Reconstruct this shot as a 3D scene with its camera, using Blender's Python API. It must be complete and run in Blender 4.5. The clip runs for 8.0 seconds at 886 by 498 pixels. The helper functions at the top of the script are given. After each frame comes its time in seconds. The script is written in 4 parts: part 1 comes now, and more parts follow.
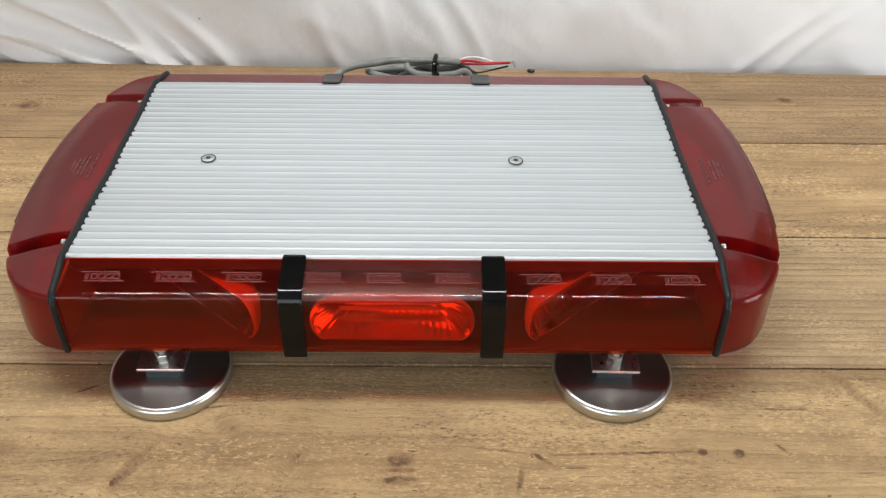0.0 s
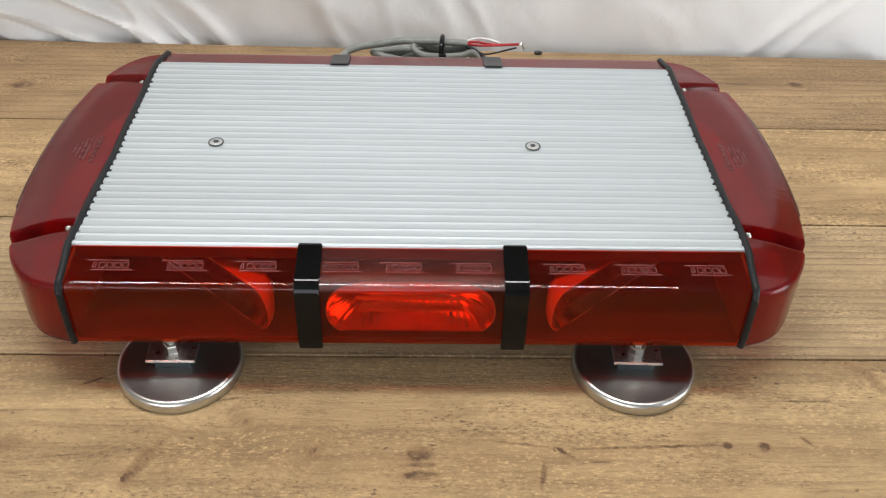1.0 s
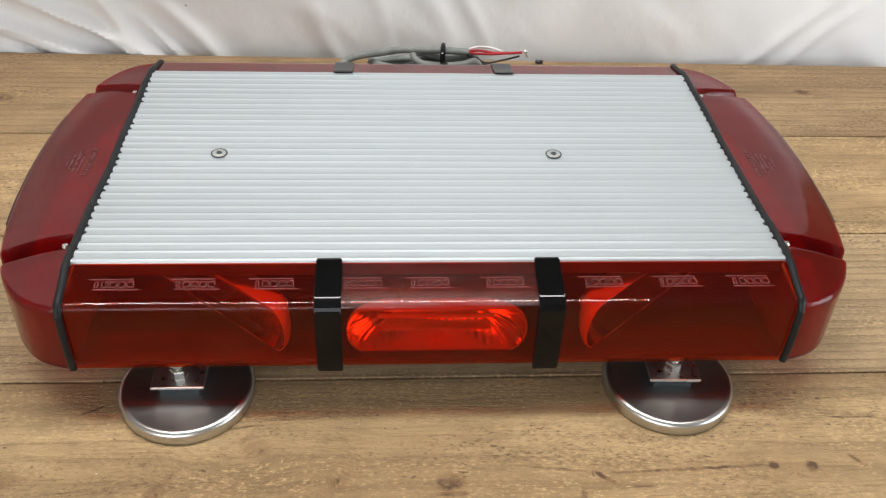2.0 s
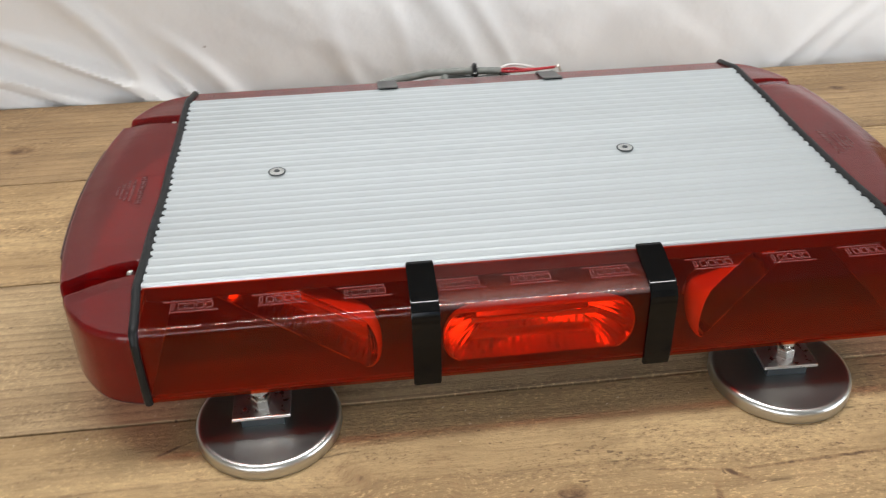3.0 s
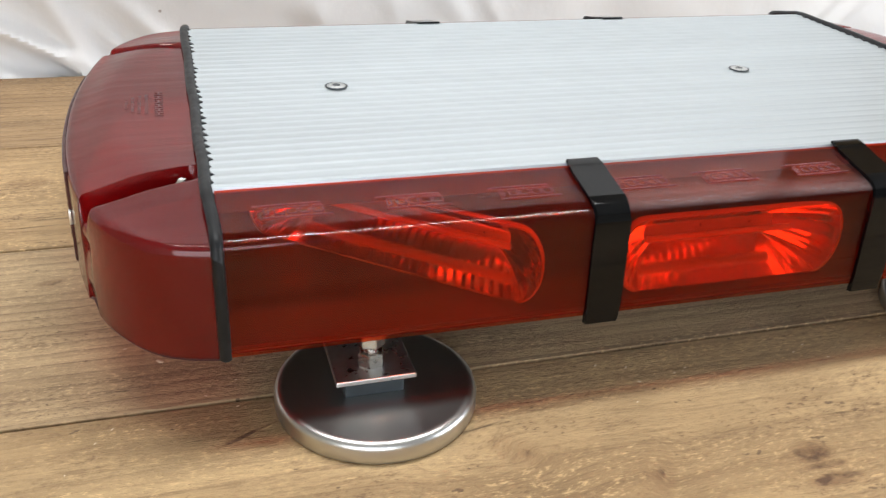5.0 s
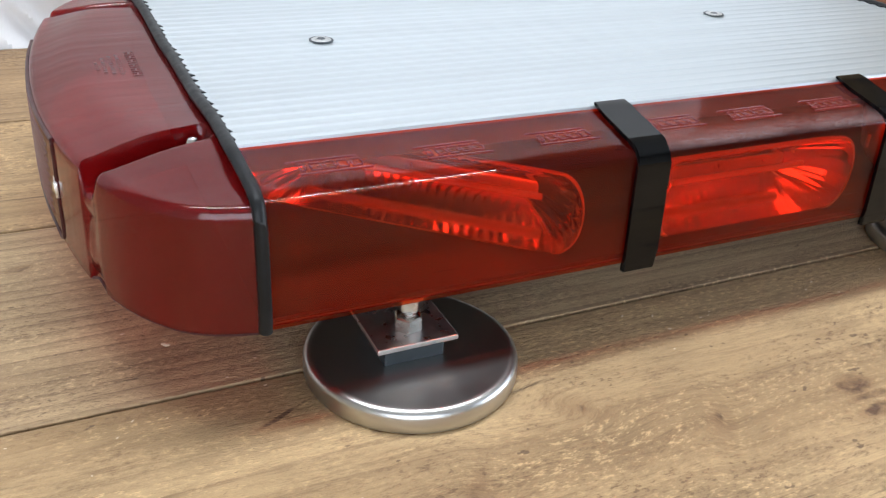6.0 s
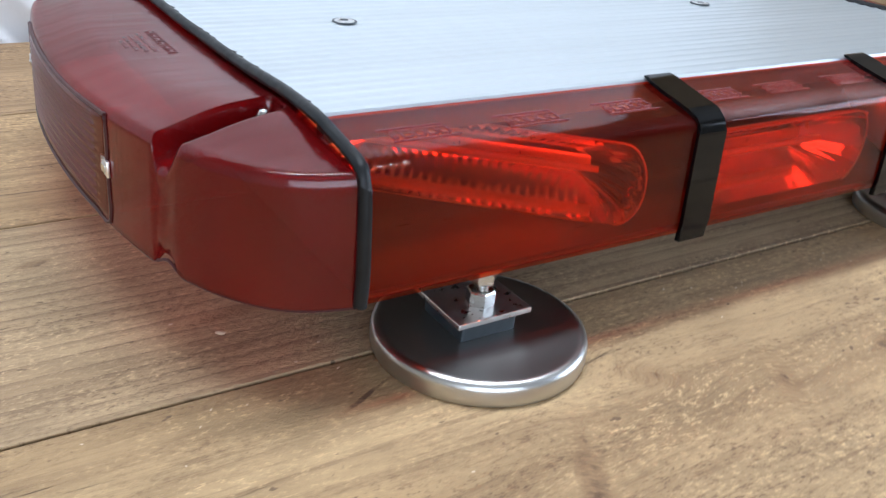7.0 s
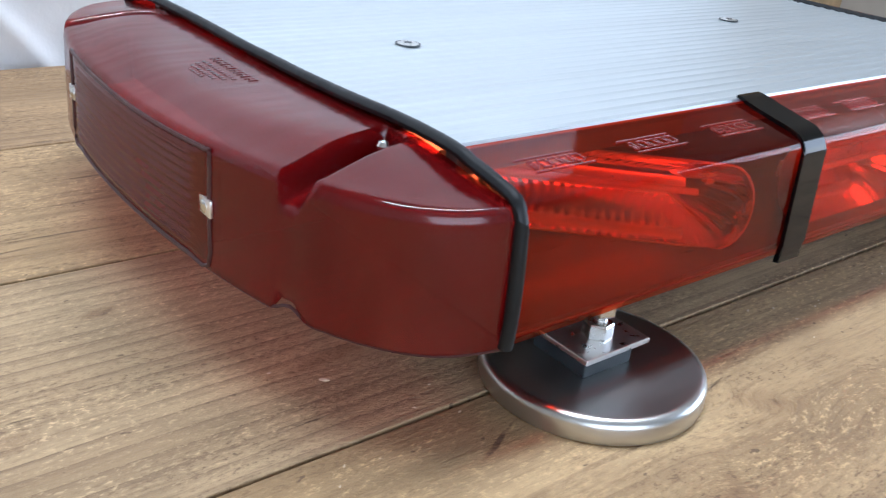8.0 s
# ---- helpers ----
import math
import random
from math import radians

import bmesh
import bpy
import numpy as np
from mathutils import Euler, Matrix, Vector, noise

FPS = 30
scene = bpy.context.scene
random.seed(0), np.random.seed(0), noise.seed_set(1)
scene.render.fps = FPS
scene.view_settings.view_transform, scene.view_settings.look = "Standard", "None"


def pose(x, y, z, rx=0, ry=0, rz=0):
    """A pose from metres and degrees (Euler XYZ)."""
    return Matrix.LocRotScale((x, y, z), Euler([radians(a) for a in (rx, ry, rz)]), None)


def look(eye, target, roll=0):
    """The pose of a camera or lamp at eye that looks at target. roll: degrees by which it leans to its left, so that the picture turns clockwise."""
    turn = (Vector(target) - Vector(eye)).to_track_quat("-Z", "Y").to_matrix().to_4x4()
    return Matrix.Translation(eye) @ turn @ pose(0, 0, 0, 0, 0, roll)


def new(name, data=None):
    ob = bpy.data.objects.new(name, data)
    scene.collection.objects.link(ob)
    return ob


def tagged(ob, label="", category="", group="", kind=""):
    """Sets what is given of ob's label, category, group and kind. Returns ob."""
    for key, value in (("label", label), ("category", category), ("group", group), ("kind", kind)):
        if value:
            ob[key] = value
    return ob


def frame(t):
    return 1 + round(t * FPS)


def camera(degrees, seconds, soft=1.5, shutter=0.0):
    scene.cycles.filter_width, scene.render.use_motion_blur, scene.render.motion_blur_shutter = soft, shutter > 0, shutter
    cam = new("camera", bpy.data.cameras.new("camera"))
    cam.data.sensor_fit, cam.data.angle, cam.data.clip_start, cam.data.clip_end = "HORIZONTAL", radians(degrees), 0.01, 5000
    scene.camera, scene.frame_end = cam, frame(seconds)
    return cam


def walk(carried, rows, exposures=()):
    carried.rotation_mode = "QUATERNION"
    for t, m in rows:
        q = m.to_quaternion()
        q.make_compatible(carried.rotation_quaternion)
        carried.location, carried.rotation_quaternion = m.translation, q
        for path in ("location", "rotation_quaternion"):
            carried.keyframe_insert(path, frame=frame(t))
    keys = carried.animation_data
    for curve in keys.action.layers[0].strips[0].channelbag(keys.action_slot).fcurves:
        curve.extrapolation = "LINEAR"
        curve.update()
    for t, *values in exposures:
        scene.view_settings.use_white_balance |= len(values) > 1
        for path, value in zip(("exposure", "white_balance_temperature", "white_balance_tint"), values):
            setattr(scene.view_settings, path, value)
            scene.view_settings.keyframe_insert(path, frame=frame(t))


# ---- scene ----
cam = camera(52.57, 8.0, soft=1.2, shutter=0.4)
PATH = [
    (0, (0.0360, -0.5333, 0.5462), (0.0446, 1.0248, -0.7077), 0.60),
    (0.5, (0.0285, -0.5266, 0.5466), (0.0459, 1.0181, -0.7238), 1.24),
    (1, (0.0068, -0.5137, 0.5380), (0.0571, 1.0164, -0.7489), 1.79),
    (2.3, (-0.0487, -0.4813, 0.4847), (0.0923, 1.1052, -0.7249), 2.43),
    (2.5, (-0.0581, -0.4819, 0.4669), (0.0478, 1.1359, -0.7043), 0.55),
    (2.7, (-0.0716, -0.4799, 0.4585), (0.0211, 1.1523, -0.6936), -0.80),
    (3, (-0.1134, -0.4730, 0.4424), (0.0736, 1.1694, -0.6835), -0.84),
    (3.2, (-0.1431, -0.4701, 0.4342), (0.1858, 1.1763, -0.6526), 0.61),
    (3.5, (-0.1657, -0.4653, 0.4120), (0.2492, 1.1879, -0.6343), 1.49),
    (3.7, (-0.1783, -0.4568, 0.3854), (0.2330, 1.1900, -0.6724), 2.59),
    (4, (-0.1893, -0.4395, 0.3535), (0.2030, 1.2220, -0.6884), 2.83),
    (4.2, (-0.2015, -0.4270, 0.3340), (0.2397, 1.2392, -0.6804), 2.89),
    (4.5, (-0.2223, -0.3982, 0.2988), (0.2684, 1.2722, -0.6856), 2.88),
    (4.7, (-0.2381, -0.3827, 0.2887), (0.2694, 1.2964, -0.6720), 2.91),
    (5, (-0.2614, -0.3690, 0.2725), (0.2729, 1.3141, -0.6665), 3.05),
    (5.2, (-0.2740, -0.3600, 0.2625), (0.3066, 1.3106, -0.6712), 3.28),
    (6.3, (-0.3354, -0.3208, 0.2455), (0.4733, 1.2199, -0.7404), 3.80),
    (6.5, (-0.3467, -0.3149, 0.2433), (0.4757, 1.2129, -0.7515), 4.02),
    (6.8, (-0.3780, -0.3023, 0.2309), (0.5623, 1.2052, -0.6875), 5.46),
    (7, (-0.3931, -0.2949, 0.2203), (0.6186, 1.1724, -0.6872), 5.73),
    (7.3, (-0.4210, -0.2808, 0.2115), (0.6639, 1.1425, -0.6815), 5.30),
    (7.5, (-0.4370, -0.2617, 0.2119), (0.6788, 1.1418, -0.6742), 5.36),
    (7.8, (-0.4443, -0.2414, 0.2122), (0.7157, 1.1460, -0.6421), 5.59),
    (8, (-0.4478, -0.2318, 0.2111), (0.7154, 1.1485, -0.6501), 6.15),
]
walk(cam, [(t, look(eye, target, roll)) for t, eye, target, roll in PATH],
     [(0.0, -0.09, 6500, 10), (2.5, -0.08, 6500, 10), (4.5, 0.11, 6450, 10), (6.3, 0.24, 5750, 10), (8, 0.25, 5350, 10)])

# ---- world and light ----
world = bpy.data.worlds.new("world")
scene.world = world
world.use_nodes = True
wn = world.node_tree.nodes
sky = wn.new("ShaderNodeTexSky")
sky.sky_type, sky.sun_disc, sky.sun_elevation, sky.sun_rotation = "NISHITA", False, radians(40), radians(120)
wn["Background"].inputs["Strength"].default_value = 0.12
world.node_tree.links.new(sky.outputs[0], wn["Background"].inputs["Color"])
scene.view_settings.exposure = 0.0


def area_lamp(name, m, sx, sy, watts, colour):
    d = bpy.data.lights.new(name, "AREA")
    d.shape, d.size, d.size_y, d.energy, d.color = "RECTANGLE", sx, sy, watts, colour
    ob = new(name, d)
    ob.matrix_world = m
    return ob


# tube fixture over the table, and daylight in the opening of the patio door
area_lamp("ceiling_lamp", look((-0.10, 0.15, 1.66), (-0.10, 0.15, 0)), 1.5, 0.13, 27, (1.0, 0.985, 0.965))
area_lamp("door_daylight", look((2.36, -1.0, 0.30), (0.0, -0.6, 0.1)), 1.5, 1.9, 42, (0.88, 0.94, 1.0))
area_lamp("window_daylight", look((-1.05, -2.56, 0.62), (-0.2, 0.0, 0.0)), 2.4, 1.5, 42, (0.98, 0.99, 1.0))

# ---- materials ----


def mat(name):
    m = bpy.data.materials.new(name)
    m.use_nodes = True
    nt = m.node_tree
    nt.nodes.clear()
    out = nt.nodes.new("ShaderNodeOutputMaterial")
    return m, nt, out


def nd(nt, kind, **vals):
    n = nt.nodes.new(kind)
    for k, v in vals.items():
        n.inputs[k].default_value = v
    return n


def ln(nt, a, b):
    nt.links.new(a, b)


def math_node(nt, op, a, b=None, clamp=False):
    n = nt.nodes.new("ShaderNodeMath")
    n.operation, n.use_clamp = op, clamp
    for i, v in enumerate((a, b)):
        if v is None:
            continue
        if isinstance(v, (int, float)):
            n.inputs[i].default_value = v
        else:
            ln(nt, v, n.inputs[i])
    return n.outputs[0]


def mix_col(nt, fac, a, b, mode="MIX"):
    n = nt.nodes.new("ShaderNodeMix")
    n.data_type, n.blend_type = "RGBA", mode
    for sock, v in ((n.inputs[0], fac), (n.inputs[6], a), (n.inputs[7], b)):
        if isinstance(v, (int, float)):
            sock.default_value = v
        elif isinstance(v, tuple):
            sock.default_value = (*v, 1)
        else:
            ln(nt, v, sock)
    return n.outputs[2]


def ramp(nt, fac, lo, hi):
    n = nt.nodes.new("ShaderNodeMapRange")
    n.inputs[1].default_value, n.inputs[2].default_value = lo, hi
    ln(nt, fac, n.inputs[0])
    return n.outputs[0]


def coords(nt, scale=(1, 1, 1), kind="Object"):
    tc = nt.nodes.new("ShaderNodeTexCoord")
    mp = nt.nodes.new("ShaderNodeMapping")
    mp.inputs["Scale"].default_value = scale
    ln(nt, tc.outputs[kind], mp.inputs[0])
    return mp.outputs[0]


def noise_fac(nt, vec, scale, detail=3.0, rough=0.55, distort=0.0):
    n = nd(nt, "ShaderNodeTexNoise", Scale=scale, Detail=detail, Roughness=rough, Distortion=distort)
    ln(nt, vec, n.inputs["Vector"])
    return n.outputs["Fac"]


def bump(nt, height, strength, dist):
    n = nd(nt, "ShaderNodeBump", Strength=strength, Distance=dist)
    ln(nt, height, n.inputs["Height"])
    return n.outputs[0]


def principled(name, colour, rough, metal=0.0, var=0.08, vscale=30.0, bump_h=0.0, bscale=200.0, stretch=(1, 1, 1), rvar=0.08, spec=0.5):
    """A plain paint, rubber or metal with two scales of variation."""
    m, nt, out = mat(name)
    p = nd(nt, "ShaderNodeBsdfPrincipled", Metallic=metal)
    p.inputs["Specular IOR Level"].default_value = spec
    v = coords(nt, stretch)
    big, fine = noise_fac(nt, v, vscale), noise_fac(nt, v, bscale, 5)
    dark = tuple(c * (1 - 2 * var) for c in colour)
    lite = tuple(min(1.0, c * (1 + var)) for c in colour)
    ln(nt, mix_col(nt, ramp(nt, big, 0.3, 0.7), dark, lite), p.inputs["Base Color"])
    r = math_node(nt, "ADD", math_node(nt, "MULTIPLY", ramp(nt, fine, 0.3, 0.7), 2 * rvar), rough - rvar, True)
    ln(nt, r, p.inputs["Roughness"])
    if bump_h:
        ln(nt, bump(nt, fine, 0.5, bump_h), p.inputs["Normal"])
    ln(nt, p.outputs[0], out.inputs[0])
    return m


def tinted_plastic(name, tint, body, cloud, gloss_rough, wave=0.0, dust=0.0, ior=1.5, streak=0.0):
    """Clear coloured moulding: light passes tinted, a share scatters in the plastic, the skin is glossy."""
    m, nt, out = mat(name)
    v = coords(nt)
    tr = nd(nt, "ShaderNodeBsdfTransparent", Color=(*tint, 1))
    df = nd(nt, "ShaderNodeBsdfDiffuse", Color=(*body, 1))
    tl = nd(nt, "ShaderNodeBsdfTranslucent", Color=(*body, 1))
    sc = nd(nt, "ShaderNodeMixShader", Fac=0.35)
    ln(nt, df.outputs[0], sc.inputs[1]), ln(nt, tl.outputs[0], sc.inputs[2])
    mid = nt.nodes.new("ShaderNodeMixShader")
    cl = ramp(nt, noise_fac(nt, v, 22.0, 4), 0.25, 0.75)
    f = math_node(nt, "MULTIPLY", math_node(nt, "ADD", math_node(nt, "MULTIPLY", cl, 0.5), 0.75), cloud, True)
    if streak:
        lines = ramp(nt, noise_fac(nt, coords(nt, (6, 85, 30)), 1.0, 5, 0.75), 0.36, 0.66)
        f = math_node(nt, "MULTIPLY", f, math_node(nt, "ADD", 1.0 - streak * 0.5, math_node(nt, "MULTIPLY", lines, streak)), True)
    ln(nt, f, mid.inputs[0])
    ln(nt, tr.outputs[0], mid.inputs[1]), ln(nt, sc.outputs[0], mid.inputs[2])
    last = mid
    if dust:
        dd = nd(nt, "ShaderNodeBsdfDiffuse", Color=(0.75, 0.6, 0.58, 1))
        mx = nt.nodes.new("ShaderNodeMixShader")
        sp = ramp(nt, noise_fac(nt, v, 900.0, 4, 0.75), 0.34, 0.80)
        patch = ramp(nt, noise_fac(nt, coords(nt, (18, 60, 60)), 1.0, 3), 0.15, 0.55)
        sz = nt.nodes.new("ShaderNodeSeparateXYZ")
        ln(nt, v, sz.inputs[0])
        band = math_node(nt, "MULTIPLY", ramp(nt, sz.outputs[2], 0.0970, 0.0990), math_node(nt, "SUBTRACT", 1.20, ramp(nt, sz.outputs[2], 0.0998, 0.1018)))
        ln(nt, math_node(nt, "MULTIPLY", math_node(nt, "MULTIPLY", math_node(nt, "MULTIPLY", sp, patch), band), dust), mx.inputs[0])
        ln(nt, mid.outputs[0], mx.inputs[1]), ln(nt, dd.outputs[0], mx.inputs[2])
        last = mx
    gl = nd(nt, "ShaderNodeBsdfGlossy", Roughness=gloss_rough)
    lw = nd(nt, "ShaderNodeLayerWeight", Blend=0.5)
    f0 = ((ior - 1) / (ior + 1)) ** 2
    fres = math_node(nt, "ADD", f0, math_node(nt, "MULTIPLY", math_node(nt, "POWER", lw.outputs["Facing"], 5.0), 1 - f0), True)
    skin = nt.nodes.new("ShaderNodeMixShader")
    ln(nt, fres, skin.inputs[0])
    ln(nt, last.outputs[0], skin.inputs[1]), ln(nt, gl.outputs[0], skin.inputs[2])
    if wave:
        nrm = bump(nt, noise_fac(nt, coords(nt, (6, 70, 20)), 1.0, 2), 0.35, wave)
        ln(nt, nrm, gl.inputs["Normal"]), ln(nt, nrm, lw.inputs["Normal"])
    rr = math_node(nt, "ADD", math_node(nt, "MULTIPLY", ramp(nt, noise_fac(nt, v, 140.0, 5, 0.65), 0.4, 0.8), 0.10), gloss_rough, True)
    ln(nt, rr, gl.inputs["Roughness"])
    ln(nt, skin.outputs[0], out.inputs[0])
    return m


RED_LENS = tinted_plastic("red_lens", (0.985, 0.37, 0.175), (0.45, 0.008, 0.004), 0.045, 0.012, ior=1.40)
# centre lens: dust at the bend; its dimmer light is put into a darker tint
RED_LENS_DUSTY = tinted_plastic("red_lens_dusty", (0.93, 0.33, 0.155), (0.38, 0.012, 0.008), 0.035, 0.03, dust=0.30, ior=1.40)
# rear lens: dull cloudy body holds dust and the cloth's reflection as colour
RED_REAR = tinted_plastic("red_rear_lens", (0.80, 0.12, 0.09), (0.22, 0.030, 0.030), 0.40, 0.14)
RED_CAP = tinted_plastic("red_cap", (0.62, 0.046, 0.035), (0.31, 0.010, 0.012), 0.30, 0.11, wave=0.0010, ior=1.54, streak=0.55)
DARK_RED = principled("dark_red_edge", (0.045, 0.008, 0.008), 0.4)
LETTER_RED = principled("sunk_red_plastic", (0.13, 0.022, 0.022), 0.30)
SIDE_LENS = tinted_plastic("amber_red_lens", (0.66, 0.12, 0.05), (0.22, 0.030, 0.014), 0.55, 0.10)
# paler than the lens: gloss on the marks' raised edges painted as body colour
EMBOSS = tinted_plastic("embossed_gloss_tone", (0.86, 0.35, 0.30), (0.62, 0.30, 0.28), 0.26, 0.12)
ALU = principled("anodised_aluminium", (0.51, 0.555, 0.575), 0.43, 0.75, 0.03, 6.0, 0.0, 90.0, (0.2, 6, 6), 0.05)
ALU_BASE = principled("dull_aluminium", (0.075, 0.075, 0.075), 0.34, 0.35, 0.15, 10.0, 0.0, 120.0, (0.3, 4, 4))
SHELL = principled("pale_moulding", (0.55, 0.55, 0.53), 0.35)
CHROME = principled("chrome_reflector", (0.98, 0.97, 0.96), 0.12, 1.0, 0.03, 40.0)
STEEL = principled("plated_steel", (0.70, 0.70, 0.67), 0.22, 1.0, 0.08, 25.0, 0.0, 120.0, (1, 1, 1), 0.07)
MAGNET = principled("satin_plated_steel", (0.56, 0.56, 0.54), 0.31, 1.0, 0.02, 12.0, 0.0, 120.0, (1, 1, 1), 0.012)
DULL_STEEL = principled("dull_screw_steel", (0.58, 0.59, 0.58), 0.32, 1.0)
ZINC = principled("zinc_plate", (0.86, 0.86, 0.86), 0.33, 1.0, 0.06, 50.0, 0.0, 200.0)
BLOCK = principled("grey_block", (0.045, 0.055, 0.062), 0.38, 0.2, 0.15, 60.0)
RUBBER = principled("black_rubber", (0.010, 0.011, 0.012), 0.45, 0.0, 0.2, 60.0, 0.0002, 220.0, spec=0.25)
STRAP = principled("black_gloss_plastic", (0.0025, 0.0028, 0.0032), 0.07, 0.0, 0.2, 60.0, 0.0, 200.0, rvar=0.02, spec=0.24)
CASE_GREY = principled("grey_casing", (0.13, 0.13, 0.13), 0.4)
CASE = principled("dark_casing", (0.07, 0.07, 0.07), 0.4)
BULB = principled("milky_glass_tube", (0.75, 0.75, 0.72), 0.2)
CABLE = principled("grey_cable_jacket", (0.22, 0.235, 0.22), 0.5, 0.0, 0.15, 60.0)
WIRE_RED = principled("red_wire", (0.42, 0.02, 0.03), 0.4)
WIRE_WHITE = principled("white_wire", (0.75, 0.74, 0.72), 0.45)
WIRE_BLACK = principled("black_wire", (0.02, 0.02, 0.02), 0.45)
STRAND = principled("bare_strands", (0.55, 0.52, 0.48), 0.35, 1.0)
PLASTER = principled("beige_plaster", (0.50, 0.475, 0.43), 0.9, 0.0, 0.05, 4.0, 0.001, 60.0)
PLY = principled("plywood_panel", (0.50, 0.35, 0.19), 0.6, 0.0, 0.12, 3.0, 0.0, 30.0, (8, 8, 0.8))
WHITE = principled("pale_ceiling_paint", (0.50, 0.49, 0.47), 0.9, 0.0, 0.03, 3.0)
CONCRETE = principled("floor_concrete", (0.30, 0.28, 0.25), 0.8, 0.0, 0.12, 3.0, 0.001, 50.0)
GREYMETAL = principled("painted_metal", (0.70, 0.70, 0.68), 0.4)


def cloth_material():
    m, nt, out = mat("white_cotton")
    p = nd(nt, "ShaderNodeBsdfPrincipled", Roughness=0.95)
    v = coords(nt)
    big = ramp(nt, noise_fac(nt, v, 5.0, 4), 0.3, 0.75)
    c = mix_col(nt, big, (0.80, 0.80, 0.80), (0.73, 0.725, 0.72))
    sp = ramp(nt, noise_fac(nt, v, 75.0, 1), 0.80, 0.84)
    c = mix_col(nt, sp, c, (0.35, 0.31, 0.28))
    ln(nt, c, p.inputs["Base Color"])
    h = math_node(nt, "ADD", noise_fac(nt, v, 28.0, 4), math_node(nt, "MULTIPLY", noise_fac(nt, v, 700.0, 2), 0.06))
    ln(nt, bump(nt, h, 0.28, 0.006), p.inputs["Normal"])
    ln(nt, p.outputs[0], out.inputs[0])
    return m


CLOTH = cloth_material()

# knots in the boards: x, y, half length, half width, darkness, slant in degrees
KNOTS = [(-0.461, 0.418, 0.014, 0.009, 0.8, 0), (0.460, 0.442, 0.009, 0.005, 0.95, -15), (-0.1935, -0.118, 0.020, 0.0055, 0.75, 64), (-0.1995, -0.1285, 0.0055, 0.0032, 1.0, 50),
         (0.007, -0.108, 0.009, 0.006, 0.85, 0), (0.007, -0.126, 0.012, 0.0035, 0.9, 5), (0.009, -0.117, 0.011, 0.0022, 0.75, 0), (0.265, -0.100, 0.0045, 0.004, 1.0, 20),
         (-0.127, -0.076, 0.013, 0.007, 0.45, -40), (-0.125, -0.078, 0.005, 0.003, 0.7, -40), (-0.072, -0.108, 0.012, 0.006, 0.45, 55), (-0.070, -0.105, 0.005, 0.0022, 0.85, 55), (0.097, -0.125, 0.010, 0.0022, 0.95, 80), (0.180, -0.1003, 0.058, 0.0013, 0.8, 2),
         (0.085, -0.0985, 0.022, 0.0012, 0.75, -8), (-0.292, -0.100, 0.012, 0.005, 0.75, 10), (0.378, -0.043, 0.020, 0.0045, 0.65, -60), (0.363, -0.020, 0.014, 0.004, 0.7, -40),
         (0.237, -0.099, 0.004, 0.003, 0.9, 0), (0.299, -0.095, 0.006, 0.0013, 0.85, -50), (0.115, -0.106, 0.008, 0.002, 0.9, -35), (-0.245, -0.037, 0.014, 0.0011, 0.85, 25),
         (0.40, 0.245, 0.035, 0.006, 0.4, 0), (0.509, 0.258, 0.030, 0.006, 0.5, 0), (-0.37, 0.275, 0.012, 0.007, 0.6, 0), (-0.343, 0.123, 0.007, 0.003, 0.7, 10),
         (-0.40, 0.05, 0.010, 0.005, 0.5, 0), (-0.27, 0.045, 0.016, 0.004, 0.5, 8)]


